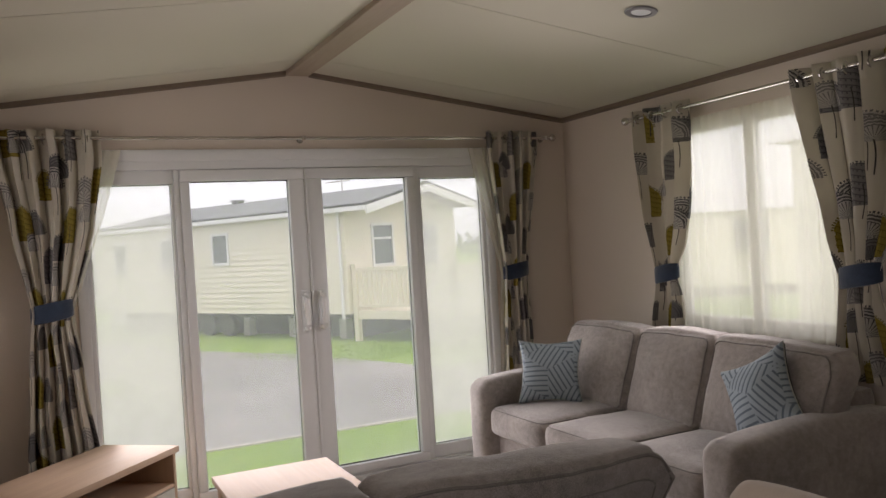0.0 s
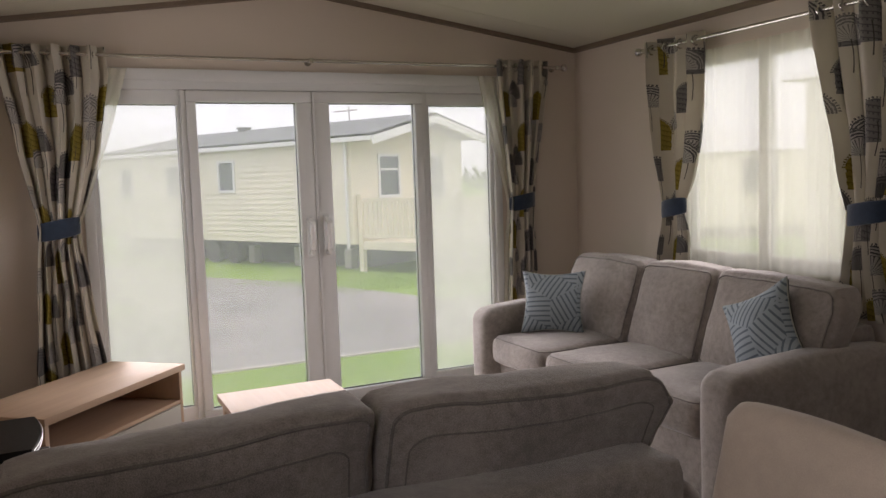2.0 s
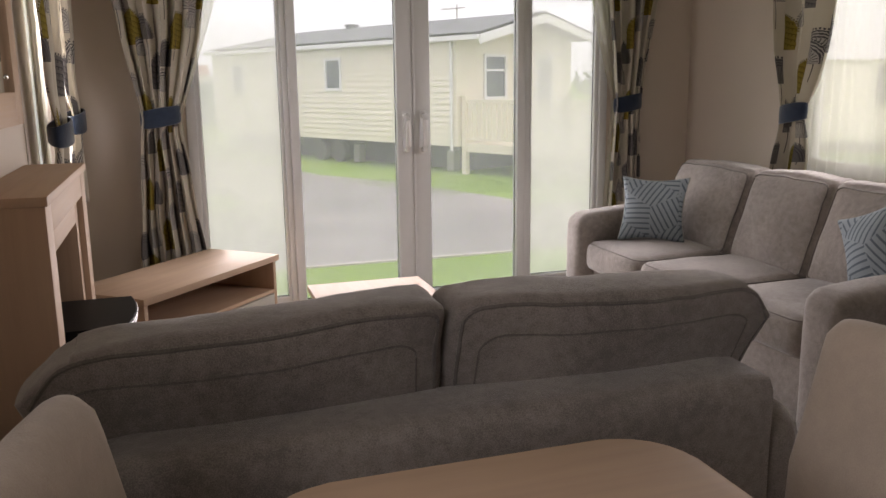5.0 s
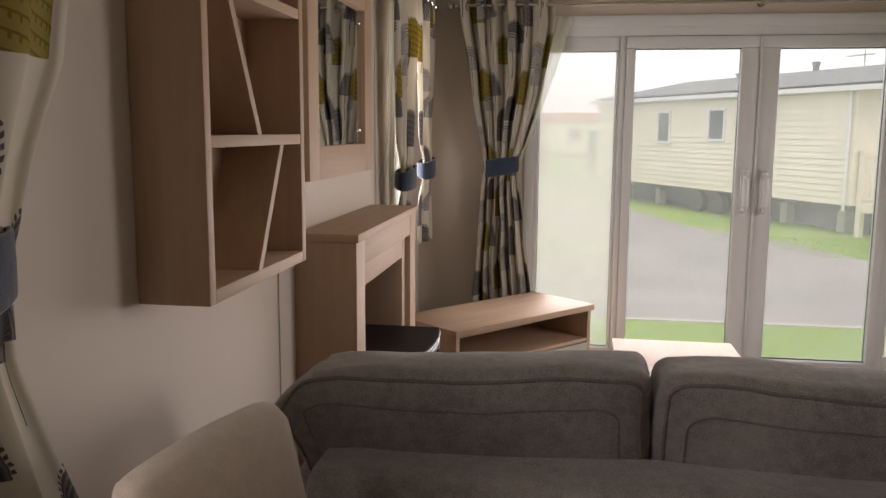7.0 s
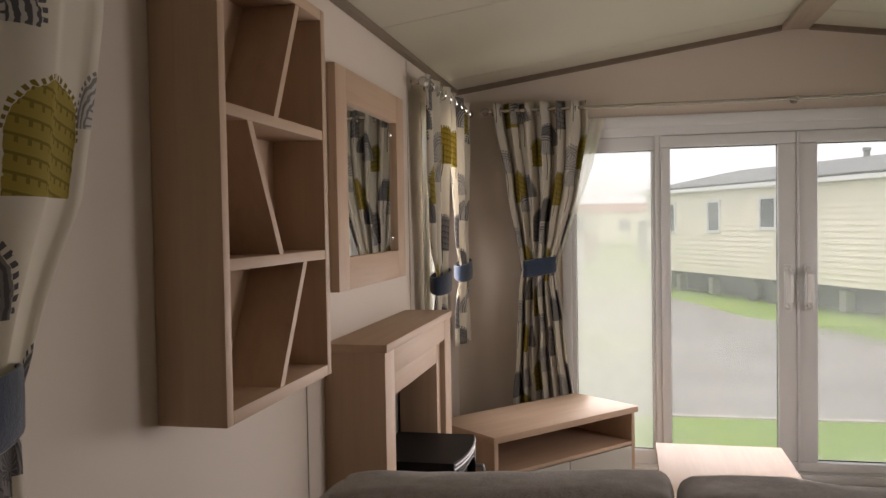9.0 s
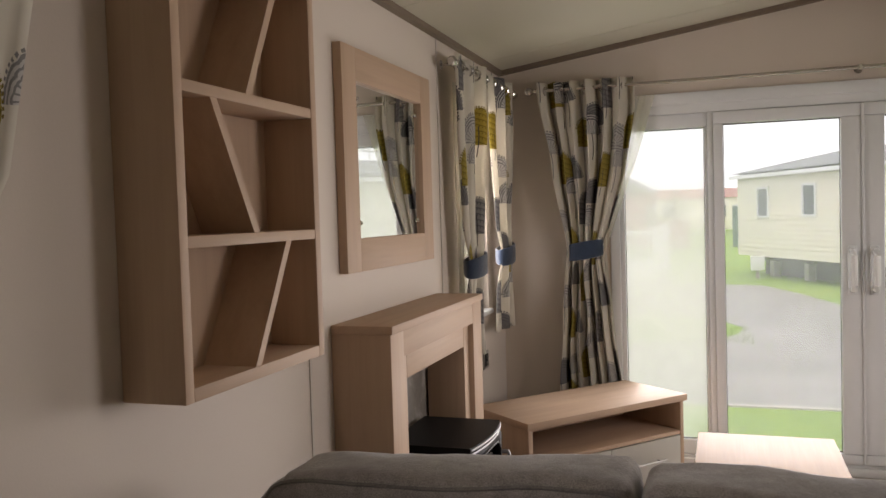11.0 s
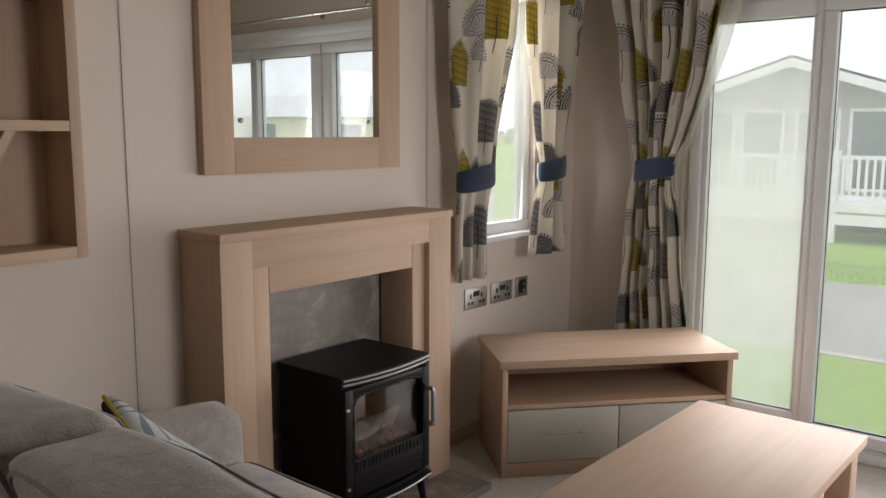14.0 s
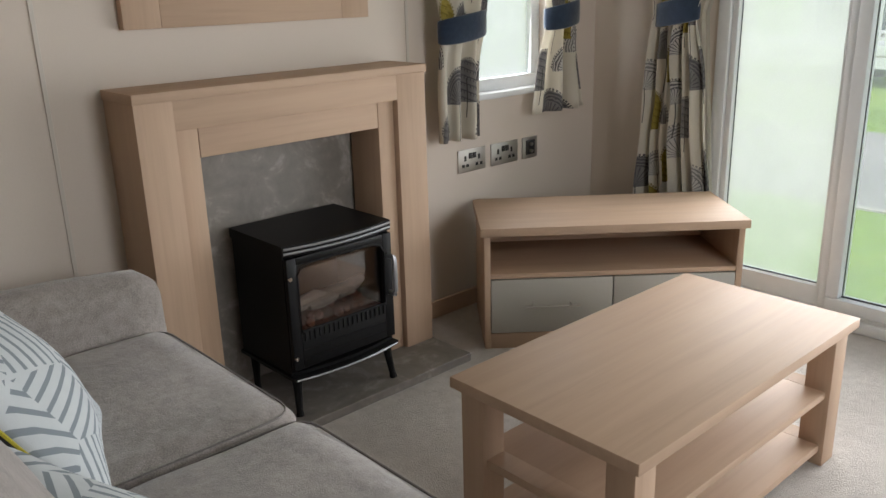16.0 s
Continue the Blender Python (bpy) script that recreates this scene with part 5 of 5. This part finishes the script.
def caravan(name, corner, u, v, length, width, z0, z1, rise, wall_mat, roof_mat, label, windows, end_windows, overhang=0.9, gable_mat=None, transom=True):
    """Static caravan: corner on its near end, u along the long side, v across the end; windows: (s0, s1, z0, z1)."""
    o = Vector((corner[0], corner[1], 0))
    u, v = Vector((*u, 0)).normalized(), Vector((*v, 0)).normalized()
    w = thing(name, (0, 0, G), label, "static caravan", "neighbouring caravans")
    w.location = (0, 0, 0)
    def panel(a, d, n, length, cuts=(), gable=0.0):
        bm = bmesh.new()
        xs = sorted({0.0, length, *(c for q in cuts for c in q[:2])})
        for p0, p1 in zip(xs, xs[1:]):
            z = z0
            for q in sorted(q for q in cuts if q[0] <= p0 and q[1] >= p1):
                oriented(bm, a, d, n, p0, p1, -0.06, -0.004, z, q[2])
                z = q[3]
            oriented(bm, a, d, n, p0, p1, -0.06, -0.004, z, z1)
        if gable:
            e, f, g = a, a + d * length, a + d * (length / 2)
            vs = [bm.verts.new((q.x - n.x * k, q.y - n.y * k, z)) for k in (0.004, 0.06) for q, z in ((e, z1), (f, z1), (g, z1 + gable))]
            for q in ((0, 1, 2), (3, 5, 4), (0, 3, 4, 1), (1, 4, 5, 2), (2, 5, 3, 0)):
                bm.faces.new([vs[i] for i in q])
        return bm

    side = part("long_wall", panel(o, u, -v, length, windows), wall_mat, w, smooth=None)
    siding_wall(side, wall_mat, o, u, length, z0, z1, -v, cuts=windows)
    part("rear_wall", panel(o + v * width, u, v, length), wall_mat, w, smooth=None)
    front = part("end_wall", panel(o, v, -u, width, end_windows, rise), gable_mat or wall_mat, w, smooth=None)
    siding_wall(front, gable_mat or wall_mat, o, v, width, z0, z1, -u, cuts=end_windows)
    far = part("far_end_wall", panel(o + u * length, v, u, width), wall_mat, w, smooth=None)
    # hipped far end, gabled near end
    bm = bmesh.new()
    e = 0.14
    p = [o - u * overhang - v * e, o - u * overhang + v * (width + e), o + u * (length + e) + v * (width + e), o + u * (length + e) - v * e]
    r0, r1 = o - u * overhang + v * (width / 2), o + u * (length - 1.7) + v * (width / 2)
    for dz in (0.0, 0.07):
        q = [bm.verts.new((x.x, x.y, z1 + dz - 0.02)) for x in p] + [bm.verts.new((r0.x, r0.y, z1 + rise + dz)), bm.verts.new((r1.x, r1.y, z1 + rise + dz))]
        for f in ((0, 3, 5, 4), (1, 4, 5, 2), (2, 5, 3)):
            bm.faces.new([q[i] for i in f])
    roof = part("roof", bm, roof_mat, w, smooth=None)
    bm = bmesh.new()
    for a0, a1 in ((p[0], r0), (p[1], r0)):
        za, zb = z1 - 0.02, z1 + rise
        vs = [bm.verts.new((q.x - u.x * d, q.y - u.y * d, z + h)) for q, z in ((a0, za), (a1, zb)) for d, h in ((0.0, -0.15), (0.05, -0.15), (0.05, 0.015), (0.0, 0.015))]
        for i in range(4):
            bm.faces.new((vs[i], vs[(i + 1) % 4], vs[4 + (i + 1) % 4], vs[4 + i]))
        bm.faces.new(vs[:4]), bm.faces.new(vs[4:])
    part("bargeboard", bm, WHITEPVC, roof, "white gable board", smooth=None)
    bm = bmesh.new()
    oriented(bm, o, u, -v, -overhang, length + e, e - 0.02, e + 0.06, z1 - 0.09, z1 + 0.0)
    part("gutter", bm, WHITEPVC, roof, "pale gutter", smooth=None)
    bm = bmesh.new()
    for s in (0.10,):
        q = o + u * s - v * 0.06
        tube(bm, [(q.x, q.y, z1 - 0.08), (q.x, q.y, z0 - 0.1)], 0.035, 8)
    part("downpipe", bm, WHITEPVC, w)
    # dark block fills the space below the floor in place of its shade
    part("underfloor_shade", (lambda b: (oriented(b, o, u, v, 0.25, length - 0.1, 0.75, width - 0.1, G + 0.001, z0 + 0.01), b)[1])(bmesh.new()), UNDER, w, "dark block painted as the shade below the floor", smooth=None)
    for i in range(int(length / 1.6)):
        bm = bmesh.new()
        oriented(bm, o, u, v, 0.5 + i * 1.6, 0.70 + i * 1.6, 0.40, 0.60, G, z0 - 0.14)
        oriented(bm, o, u, v, 0.56 + i * 1.6, 0.64 + i * 1.6, 0.46, 0.54, z0 - 0.139, z0)
        part("prop_block", bm, KERB, w, "grey concrete prop block", smooth=None)
    bm = bmesh.new()
    oriented(bm, o, u, v, 0.2, length - 0.2, 0.30, 0.36, z0 - 0.13, z0 - 0.005)
    part("chassis_rail", bm, UNDER, w, "dark steel chassis rail", smooth=None)
    for at, r, h in ((3.2, 0.07, 0.20), (5.7, 0.16, 0.09)):
        q = o + u * at + v * (width / 2)
        zz = z1 + rise + 0.06
        part("roof_vent", lathe(bmesh.new(), [(r, zz - 0.03), (r, zz + h * 0.6), (r * 1.35, zz + h * 0.65), (r * 1.2, zz + h)], (q.x, q.y, 0), 2, 12), ROOF, roof, "grey roof vent cowl")
    q = o + u * 4.2 + v * 0.22
    for s in (0.0, 0.75):
        q2 = q + u * s
        bm = bmesh.new()
        tube(bm, [(q2.x - v.x * 0.06, q2.y - v.y * 0.06, G + 0.26), (q2.x + v.x * 0.1, q2.y + v.y * 0.1, G + 0.26)], 0.26, 18)
        part("wheel", bm, UNDER, w)
    for wins, base, along, out in ((windows, o, u, -v), (end_windows, o, v, -u)):
        for s0, s1, c0, c1 in wins:
            bm = bmesh.new()
            f = 0.06
            for q in ((s0, s1, c0, c0 + f), (s0, s1, c1 - f, c1), (s0, s0 + f, c0 + f, c1 - f), (s1 - f, s1, c0 + f, c1 - f)):
                oriented(bm, base, along, out, q[0], q[1], -0.02, 0.045, q[2], q[3])
            if transom and c1 - c0 > 0.9:
                oriented(bm, base, along, out, s0 + f, s1 - f, -0.02, 0.04, c0 + (c1 - c0) * 0.62, c0 + (c1 - c0) * 0.62 + 0.05)
            win = part("window", bm, WHITEPVC, w, "white framed window", smooth=None)
            bm = bmesh.new()
            oriented(bm, base, along, out, s0 + f, s1 - f, 0.0, 0.012, c0 + f, c1 - f)
            part("pane", bm, FARGLASS, win, smooth=None)
    return w


def railing(parent, pts, z, mat, height=0.9, gap=0.11, post=0.09, drop=None, solid_panel=False):
    """Posts, two rails and balusters along pts."""
    for a, b in zip(pts, pts[1:]):
        a, b = Vector((*a, 0)), Vector((*b, 0))
        d = (b - a).normalized()
        n = Vector((-d.y, d.x, 0))
        L = (b - a).length
        for h, t in ((0.08, 0.05), (height - 0.06, 0.07)):
            bm = bmesh.new()
            oriented(bm, a, d, n, 0, L, -0.025, 0.025, z + h, z + h + t)
            part("rail", bm, mat, parent, smooth=None)
        count = max(1, int(L / 1.5))
        for i in range(count + 1):
            bm = bmesh.new()
            s = L * i / count
            oriented(bm, a, d, n, s - post / 2, s + post / 2, -post / 2, post / 2, drop if drop is not None else z, z + height + 0.06)
            oriented(bm, a, d, n, s - post * 0.65, s + post * 0.65, -post * 0.65, post * 0.65, z + height + 0.06, z + height + 0.09)
            part("post", bm, mat, parent, smooth=None)
        k = int(L / gap)
        for i in range(1, k):
            bm = bmesh.new()
            s = L * i / k
            oriented(bm, a, d, n, s - (0.05 if solid_panel else 0.022), s + (0.05 if solid_panel else 0.022), -0.012, 0.012, z + 0.13, z + height - 0.06)
            part("baluster", bm, mat, parent, smooth=None)


U, V = Vector((-0.449, 0.8935)), Vector((0.8935, 0.449))
A = Vector((6.03, 11.70))
caravan("static_caravan", A, U, V, 9.65, 3.8, -0.03, 2.17, 0.46, SIDING, ROOF, "cream clad static caravan with a grey pitched roof", [(3.74, 4.38, 1.10, 1.86), (5.9, 6.5, 1.02, 1.84), (8.0, 8.6, 1.0, 1.82)], [(0.79, 1.51, 0.90, 1.84), (2.5, 3.1, 0.1, 1.84)], 0.75)


def cream_deck():
    d = thing("veranda_deck", (0, 0, 0), "cream plastic veranda deck with boarded railing", "veranda")
    o, u, v = Vector((*A, 0)), Vector((*-U, 0)), Vector((*V, 0))
    for i in range(20):
        bm = bmesh.new()
        oriented(bm, o, u, v, 0.06 + i * 0.13, 0.06 + i * 0.13 + 0.125, 0.15, 3.7, 0.0, 0.03)
        part("deck_board", bm, CREAMPVC, d, smooth=None)
    bm = bmesh.new()
    oriented(bm, o, u, v, 0.06, 2.66, 0.12, 0.15, -0.14, 0.02)
    oriented(bm, o, u, v, 2.64, 2.67, 0.15, 3.7, -0.14, 0.02)
    part("fascia", bm, CREAMPVC, d, smooth=None)
    p = [o + v * 0.15 + u * 0.1, o + v * 0.15 + u * 2.64, o + v * 3.7 + u * 2.64]
    railing(d, [(q.x, q.y) for q in p], 0.03, CREAMPVC, 0.88, 0.13, 0.11, G, True)


cream_deck()


def aerial():
    q = Vector((*A, 0)) + Vector((*U, 0)) * 1.83 + Vector((*V, 0)) * 1.9
    a = thing("television_aerial", (0, 0, 0), "thin metal television aerial on the caravan roof", "aerial")
    part("mast", tube(bmesh.new(), [(q.x, q.y, 2.4), (q.x, q.y, 3.02)], 0.016, 6), STEEL, a)
    bm = bmesh.new()
    tube(bm, [(q.x - 0.34, q.y, 2.90), (q.x + 0.20, q.y, 2.95)], 0.014, 6)
    for i in range(6):
        x = q.x - 0.32 + i * 0.10
        tube(bm, [(x - 0.06, q.y - 0.2, 2.905 + i * 0.009), (x, q.y + 0.2, 2.905 + i * 0.009)], 0.009, 5)
    part("antenna", bm, STEEL, a)


aerial()


def meter_post():
    q = Vector((*A, 0)) + Vector((*U, 0)) * 8.2 - Vector((*V, 0)) * 0.25
    m = thing("meter_box", (q.x, q.y, G), "small white electricity meter box on a post", "meter box")
    part("post", boxes((-0.04, 0.04, -0.04, 0.04, 0.0, 0.22, 0.005)), KERB, m)
    part("housing", boxes((-0.17, 0.17, -0.10, 0.10, 0.22, 0.56, 0.012)), WHITEPVC, m, "white plastic housing")
    part("lid", boxes((-0.185, 0.185, -0.115, 0.115, 0.561, 0.585, 0.006)), WHITEPVC, m)


meter_post()

# pale lodge with a white veranda, seen past the fireplace corner
LO = Vector((-5.05, 13.25))
lodge = caravan("holiday_lodge", LO, Vector((-0.16, 0.987)), Vector((0.998, 0.05)), 9.5, 3.95, 0.06, 2.0, 0.66, SIDEWHITE, ROOF, "pale grey holiday lodge with a glazed gable front", [(1.5, 2.6, 0.9, 1.8)], [(0.12, 0.90, 0.20, 1.74), (1.02, 1.85, 0.20, 1.74), (2.05, 2.85, 0.20, 1.74), (3.0, 3.8, 0.20, 1.74)], 0.55, GABLE, False)


def white_deck():
    d = thing("white_veranda", (0, 0, 0), "white plastic veranda deck with open balusters", "veranda")
    o, u, v = Vector((*LO, 0)), Vector((0.0, -1.0, 0)), Vector((1.0, -0.03, 0)).normalized()
    for i in range(10):
        bm = bmesh.new()
        oriented(bm, o, u, v, 0.05 + i * 0.13, 0.05 + i * 0.13 + 0.125, -0.5, 5.1, 0.07, 0.10)
        part("deck_board", bm, WHITEPVC, d, smooth=None)
    for i in range(8):
        bm = bmesh.new()
        oriented(bm, o, u, v, -3.0, 0.03, 4.02 + i * 0.13, 4.02 + i * 0.13 + 0.125, 0.07, 0.10)
        part("deck_board", bm, WHITEPVC, d, smooth=None)
    bm = bmesh.new()
    for z0, z1 in ((-0.28, -0.10), (-0.06, 0.09)):
        oriented(bm, o, u, v, 1.34, 1.37, -0.5, 5.1, z0, z1)
        oriented(bm, o, u, v, -3.0, 1.34, 5.07, 5.10, z0, z1)
    part("fascia", bm, WHITEPVC, d, smooth=None)
    # grey strip behind the gap of the fascia boards, drawn in as its shade
    bm = bmesh.new()
    oriented(bm, o, u, v, 1.33, 1.34, -0.5, 5.1, -0.11, -0.05)
    part("gap_shade_strip", bm, KERB, d, smooth=None)
    p = [o - v * 0.45 + u * 1.32, o + v * 5.05 + u * 1.32, o + v * 5.05 - u * 2.9]
    railing(d, [(q.x, q.y) for q in p], 0.10, WHITEPVC, 0.80, 0.12, 0.1, G)
    part("name_plate", (lambda b: (oriented(b, o, u, v, 1.375, 1.39, 2.55, 2.75, -0.21, -0.13), b)[1])(bmesh.new()), BRICKRED, d, "small brown plate", smooth=None)


white_deck()


# distant park: low caravans, brick-red units, sheds, a broken tree line
rnd = random.Random(9)


def far_unit(x, y, l, d, h, turn, wall_mat, roof_mat, label, glazed=True):
    f = thing("distant_caravan", (x, y, G), label, "static caravan", "distant caravans", turn)
    part("wall", boxes((-l / 2, l / 2, -d / 2, d / 2, 0.3, h, 0.02)), wall_mat, f)
    part("roof", prism(bmesh.new(), [(-d / 2 - 0.15, h), (d / 2 + 0.15, h), (0, h + 0.7)], -l / 2 - 0.15, l / 2 + 0.15, axis=0), roof_mat, f)
    n = max(2, int(l / 2.4)) if glazed else 0
    for i in range(n):
        xx = -l / 2 + (i + 0.5) * l / n
        part("window", boxes((xx - 0.45, xx + 0.45, -d / 2 - 0.04, -d / 2 + 0.02, 1.2, 2.1, 0.01)), FARGLASS, f)


for x, y, l, turn, mats in ((-2.6, 31, 2.6, 84, (BRICKRED, ROOF)), (-0.4, 60, 7, 0, (SIDING, BRICKRED)), (-5.2, 52, 4.5, 80, (BRICKRED, BRICKRED)), (9.5, 55, 9, -8, (SIDING, ROOF)), (6.0, 75, 10, 0, (SIDING, ROOFPALE)), (-14, 62, 10, 0, (SIDING, ROOFPALE)), (1.0, 82, 10, 0, (SIDEWHITE, ROOFPALE)), (20, 48, 11, -20, (SIDING, ROOFPALE))):
    far_unit(x, y, l, 3.7 if l > 3 else 2.3, 2.6, turn, mats[0], mats[1], "distant low caravan with a pitched roof" if mats[0] is SIDING else "distant brick-red park cabin with a pitched roof")
far_unit(17.5, 14.0, 10, 3.7, 2.3, -35, SIDING, ROOFPALE, "cream caravan with a pale pitched roof across the road")
fence = thing("brick_wall", (0.2, 36.0, G), "low brick-red boundary wall across the lawn", "wall")
part("wall", boxes((-2.6, -0.3, -0.1, 0.1, 0, 1.25, 0.02)), BRICKRED, fence)
part("coping", boxes((-2.65, -0.25, -0.14, 0.14, 1.25, 1.33, 0.02)), BRICKRED, fence)
far_unit(-6.6, 1.4, 9.0, 3.7, 2.6, 90, WHITEPVC, ROOFPALE, "pale neighbouring caravan beyond the narrow window", False)
far_unit(8.0, -5.0, 11.0, 3.7, 2.6, 90, SIDING, ROOFPALE, "pale neighbouring caravan beyond the wide window", False)
shed = thing("garden_shed", (2.75, 37.6, G), "small dark green storage shed on the grass", "shed")
part("wall", boxes((-0.9, 0.9, -0.6, 0.6, 0, 1.95, 0.02)), GREENSHED, shed)
part("roof", prism(bmesh.new(), [(-1.0, 1.95), (1.0, 1.95), (0.0, 2.3)], -0.7, 0.7, axis=1), ROOFPALE, shed)


def far_wood():
    """A low broken hedge and tree line far off."""
    bm = bmesh.new()
    r = random.Random(3)
    for i in range(2600):
        a = radians(r.uniform(-75, 75))
        d = r.uniform(105, 125)
        x, y = math.sin(a) * d, math.cos(a) * d
        h = 1.6 + 1.5 * max(0, noise.noise(Vector((a * 9, 0, 4)))) + 1.2 * max(0, noise.noise(Vector((a * 31, 2, 1))))
        z = G + r.uniform(0, 1) * h
        c = Vector((x, y, z))
        s = r.uniform(0.4, 0.9)
        p = [c + Vector((r.uniform(-s, s), r.uniform(-s, s), r.uniform(-s, s))) for _ in range(4)]
        vs = [bm.verts.new(q) for q in p]
        for f in ((0, 1, 2), (0, 2, 3), (0, 3, 1), (1, 3, 2)):
            bm.faces.new([vs[k] for k in f])
    solid("far_hedge_line", bm, LEAF, "dull green hedge line far across the park", "hedge", kind="stuff")


far_wood()


def small_tree(x, y, h, seed):
    """A young tree: tapered trunk, limbs, and many small leaf clumps."""
    r = random.Random(seed)
    w = thing("young_tree", (x, y, G), "small dark-leaved young tree on the lawn", "tree")
    bm = bmesh.new()
    tube(bm, [(0, 0, 0), (0.03, 0, h * 0.3), (-0.02, 0.02, h * 0.6), (0.02, 0, h * 0.9)], [0.10, 0.08, 0.055, 0.02], 8)
    tips = []
    for i in range(9):
        a, z = r.uniform(0, math.tau), h * r.uniform(0.35, 0.75)
        e = Vector((math.cos(a) * h * 0.22, math.sin(a) * h * 0.22, z + h * 0.2))
        tube(bm, [(0, 0, z), e * 0.6 + Vector((0, 0, z * 0.4)), e], [0.04, 0.025, 0.01], 5)
        tips.append(e)
    part("trunk", bm, BARK, w)
    bm = bmesh.new()
    for i in range(900):
        c = r.choice(tips) + Vector((r.gauss(0, 0.25), r.gauss(0, 0.25), r.gauss(0, 0.28)))
        s = r.uniform(0.03, 0.08)
        vs = [bm.verts.new(c + Vector((r.uniform(-s, s), r.uniform(-s, s), r.uniform(-s, s)))) for _ in range(3)]
        bm.faces.new(vs)
    part("crown", bm, LEAF, w, smooth=None)


small_tree(-1.2, 46.0, 2.8, 5)


def lawn_blades():
    """Blades of the verge outside the doors and of the far verges."""
    r = random.Random(12)
    verts, faces = [], []
    for x0, x1, y0, y1, n, h in ((-3.0, 1.6, 7.75, 9.5, 4000, 0.03), (3.4, 6.4, 8.6, 11.4, 4000, 0.03)):
        for _ in range(n):
            x, y = r.uniform(x0, x1), r.uniform(y0, y1)
            if y0 > 8 and (x - 3.4) * 1.05 < (11.4 - y) * 0.55:
                continue
            a, w = r.uniform(0, math.tau), r.uniform(0.004, 0.008)
            k = h * r.uniform(0.5, 1.3)
            dx, dy = math.cos(a) * w, math.sin(a) * w
            i = len(verts)
            verts += [(x - dx, y - dy, G), (x + dx, y + dy, G), (x + r.uniform(-0.02, 0.02), y + r.uniform(-0.02, 0.02), G + k)]
            faces.append((i, i + 1, i + 2))
    me = bpy.data.meshes.new("grass_blades")
    me.from_pydata(verts, [], faces)
    me.materials.append(GRASS.m)
    tagged(new("grass_blades", me), "short green grass blades on the verges", "grass", kind="stuff")


lawn_blades()
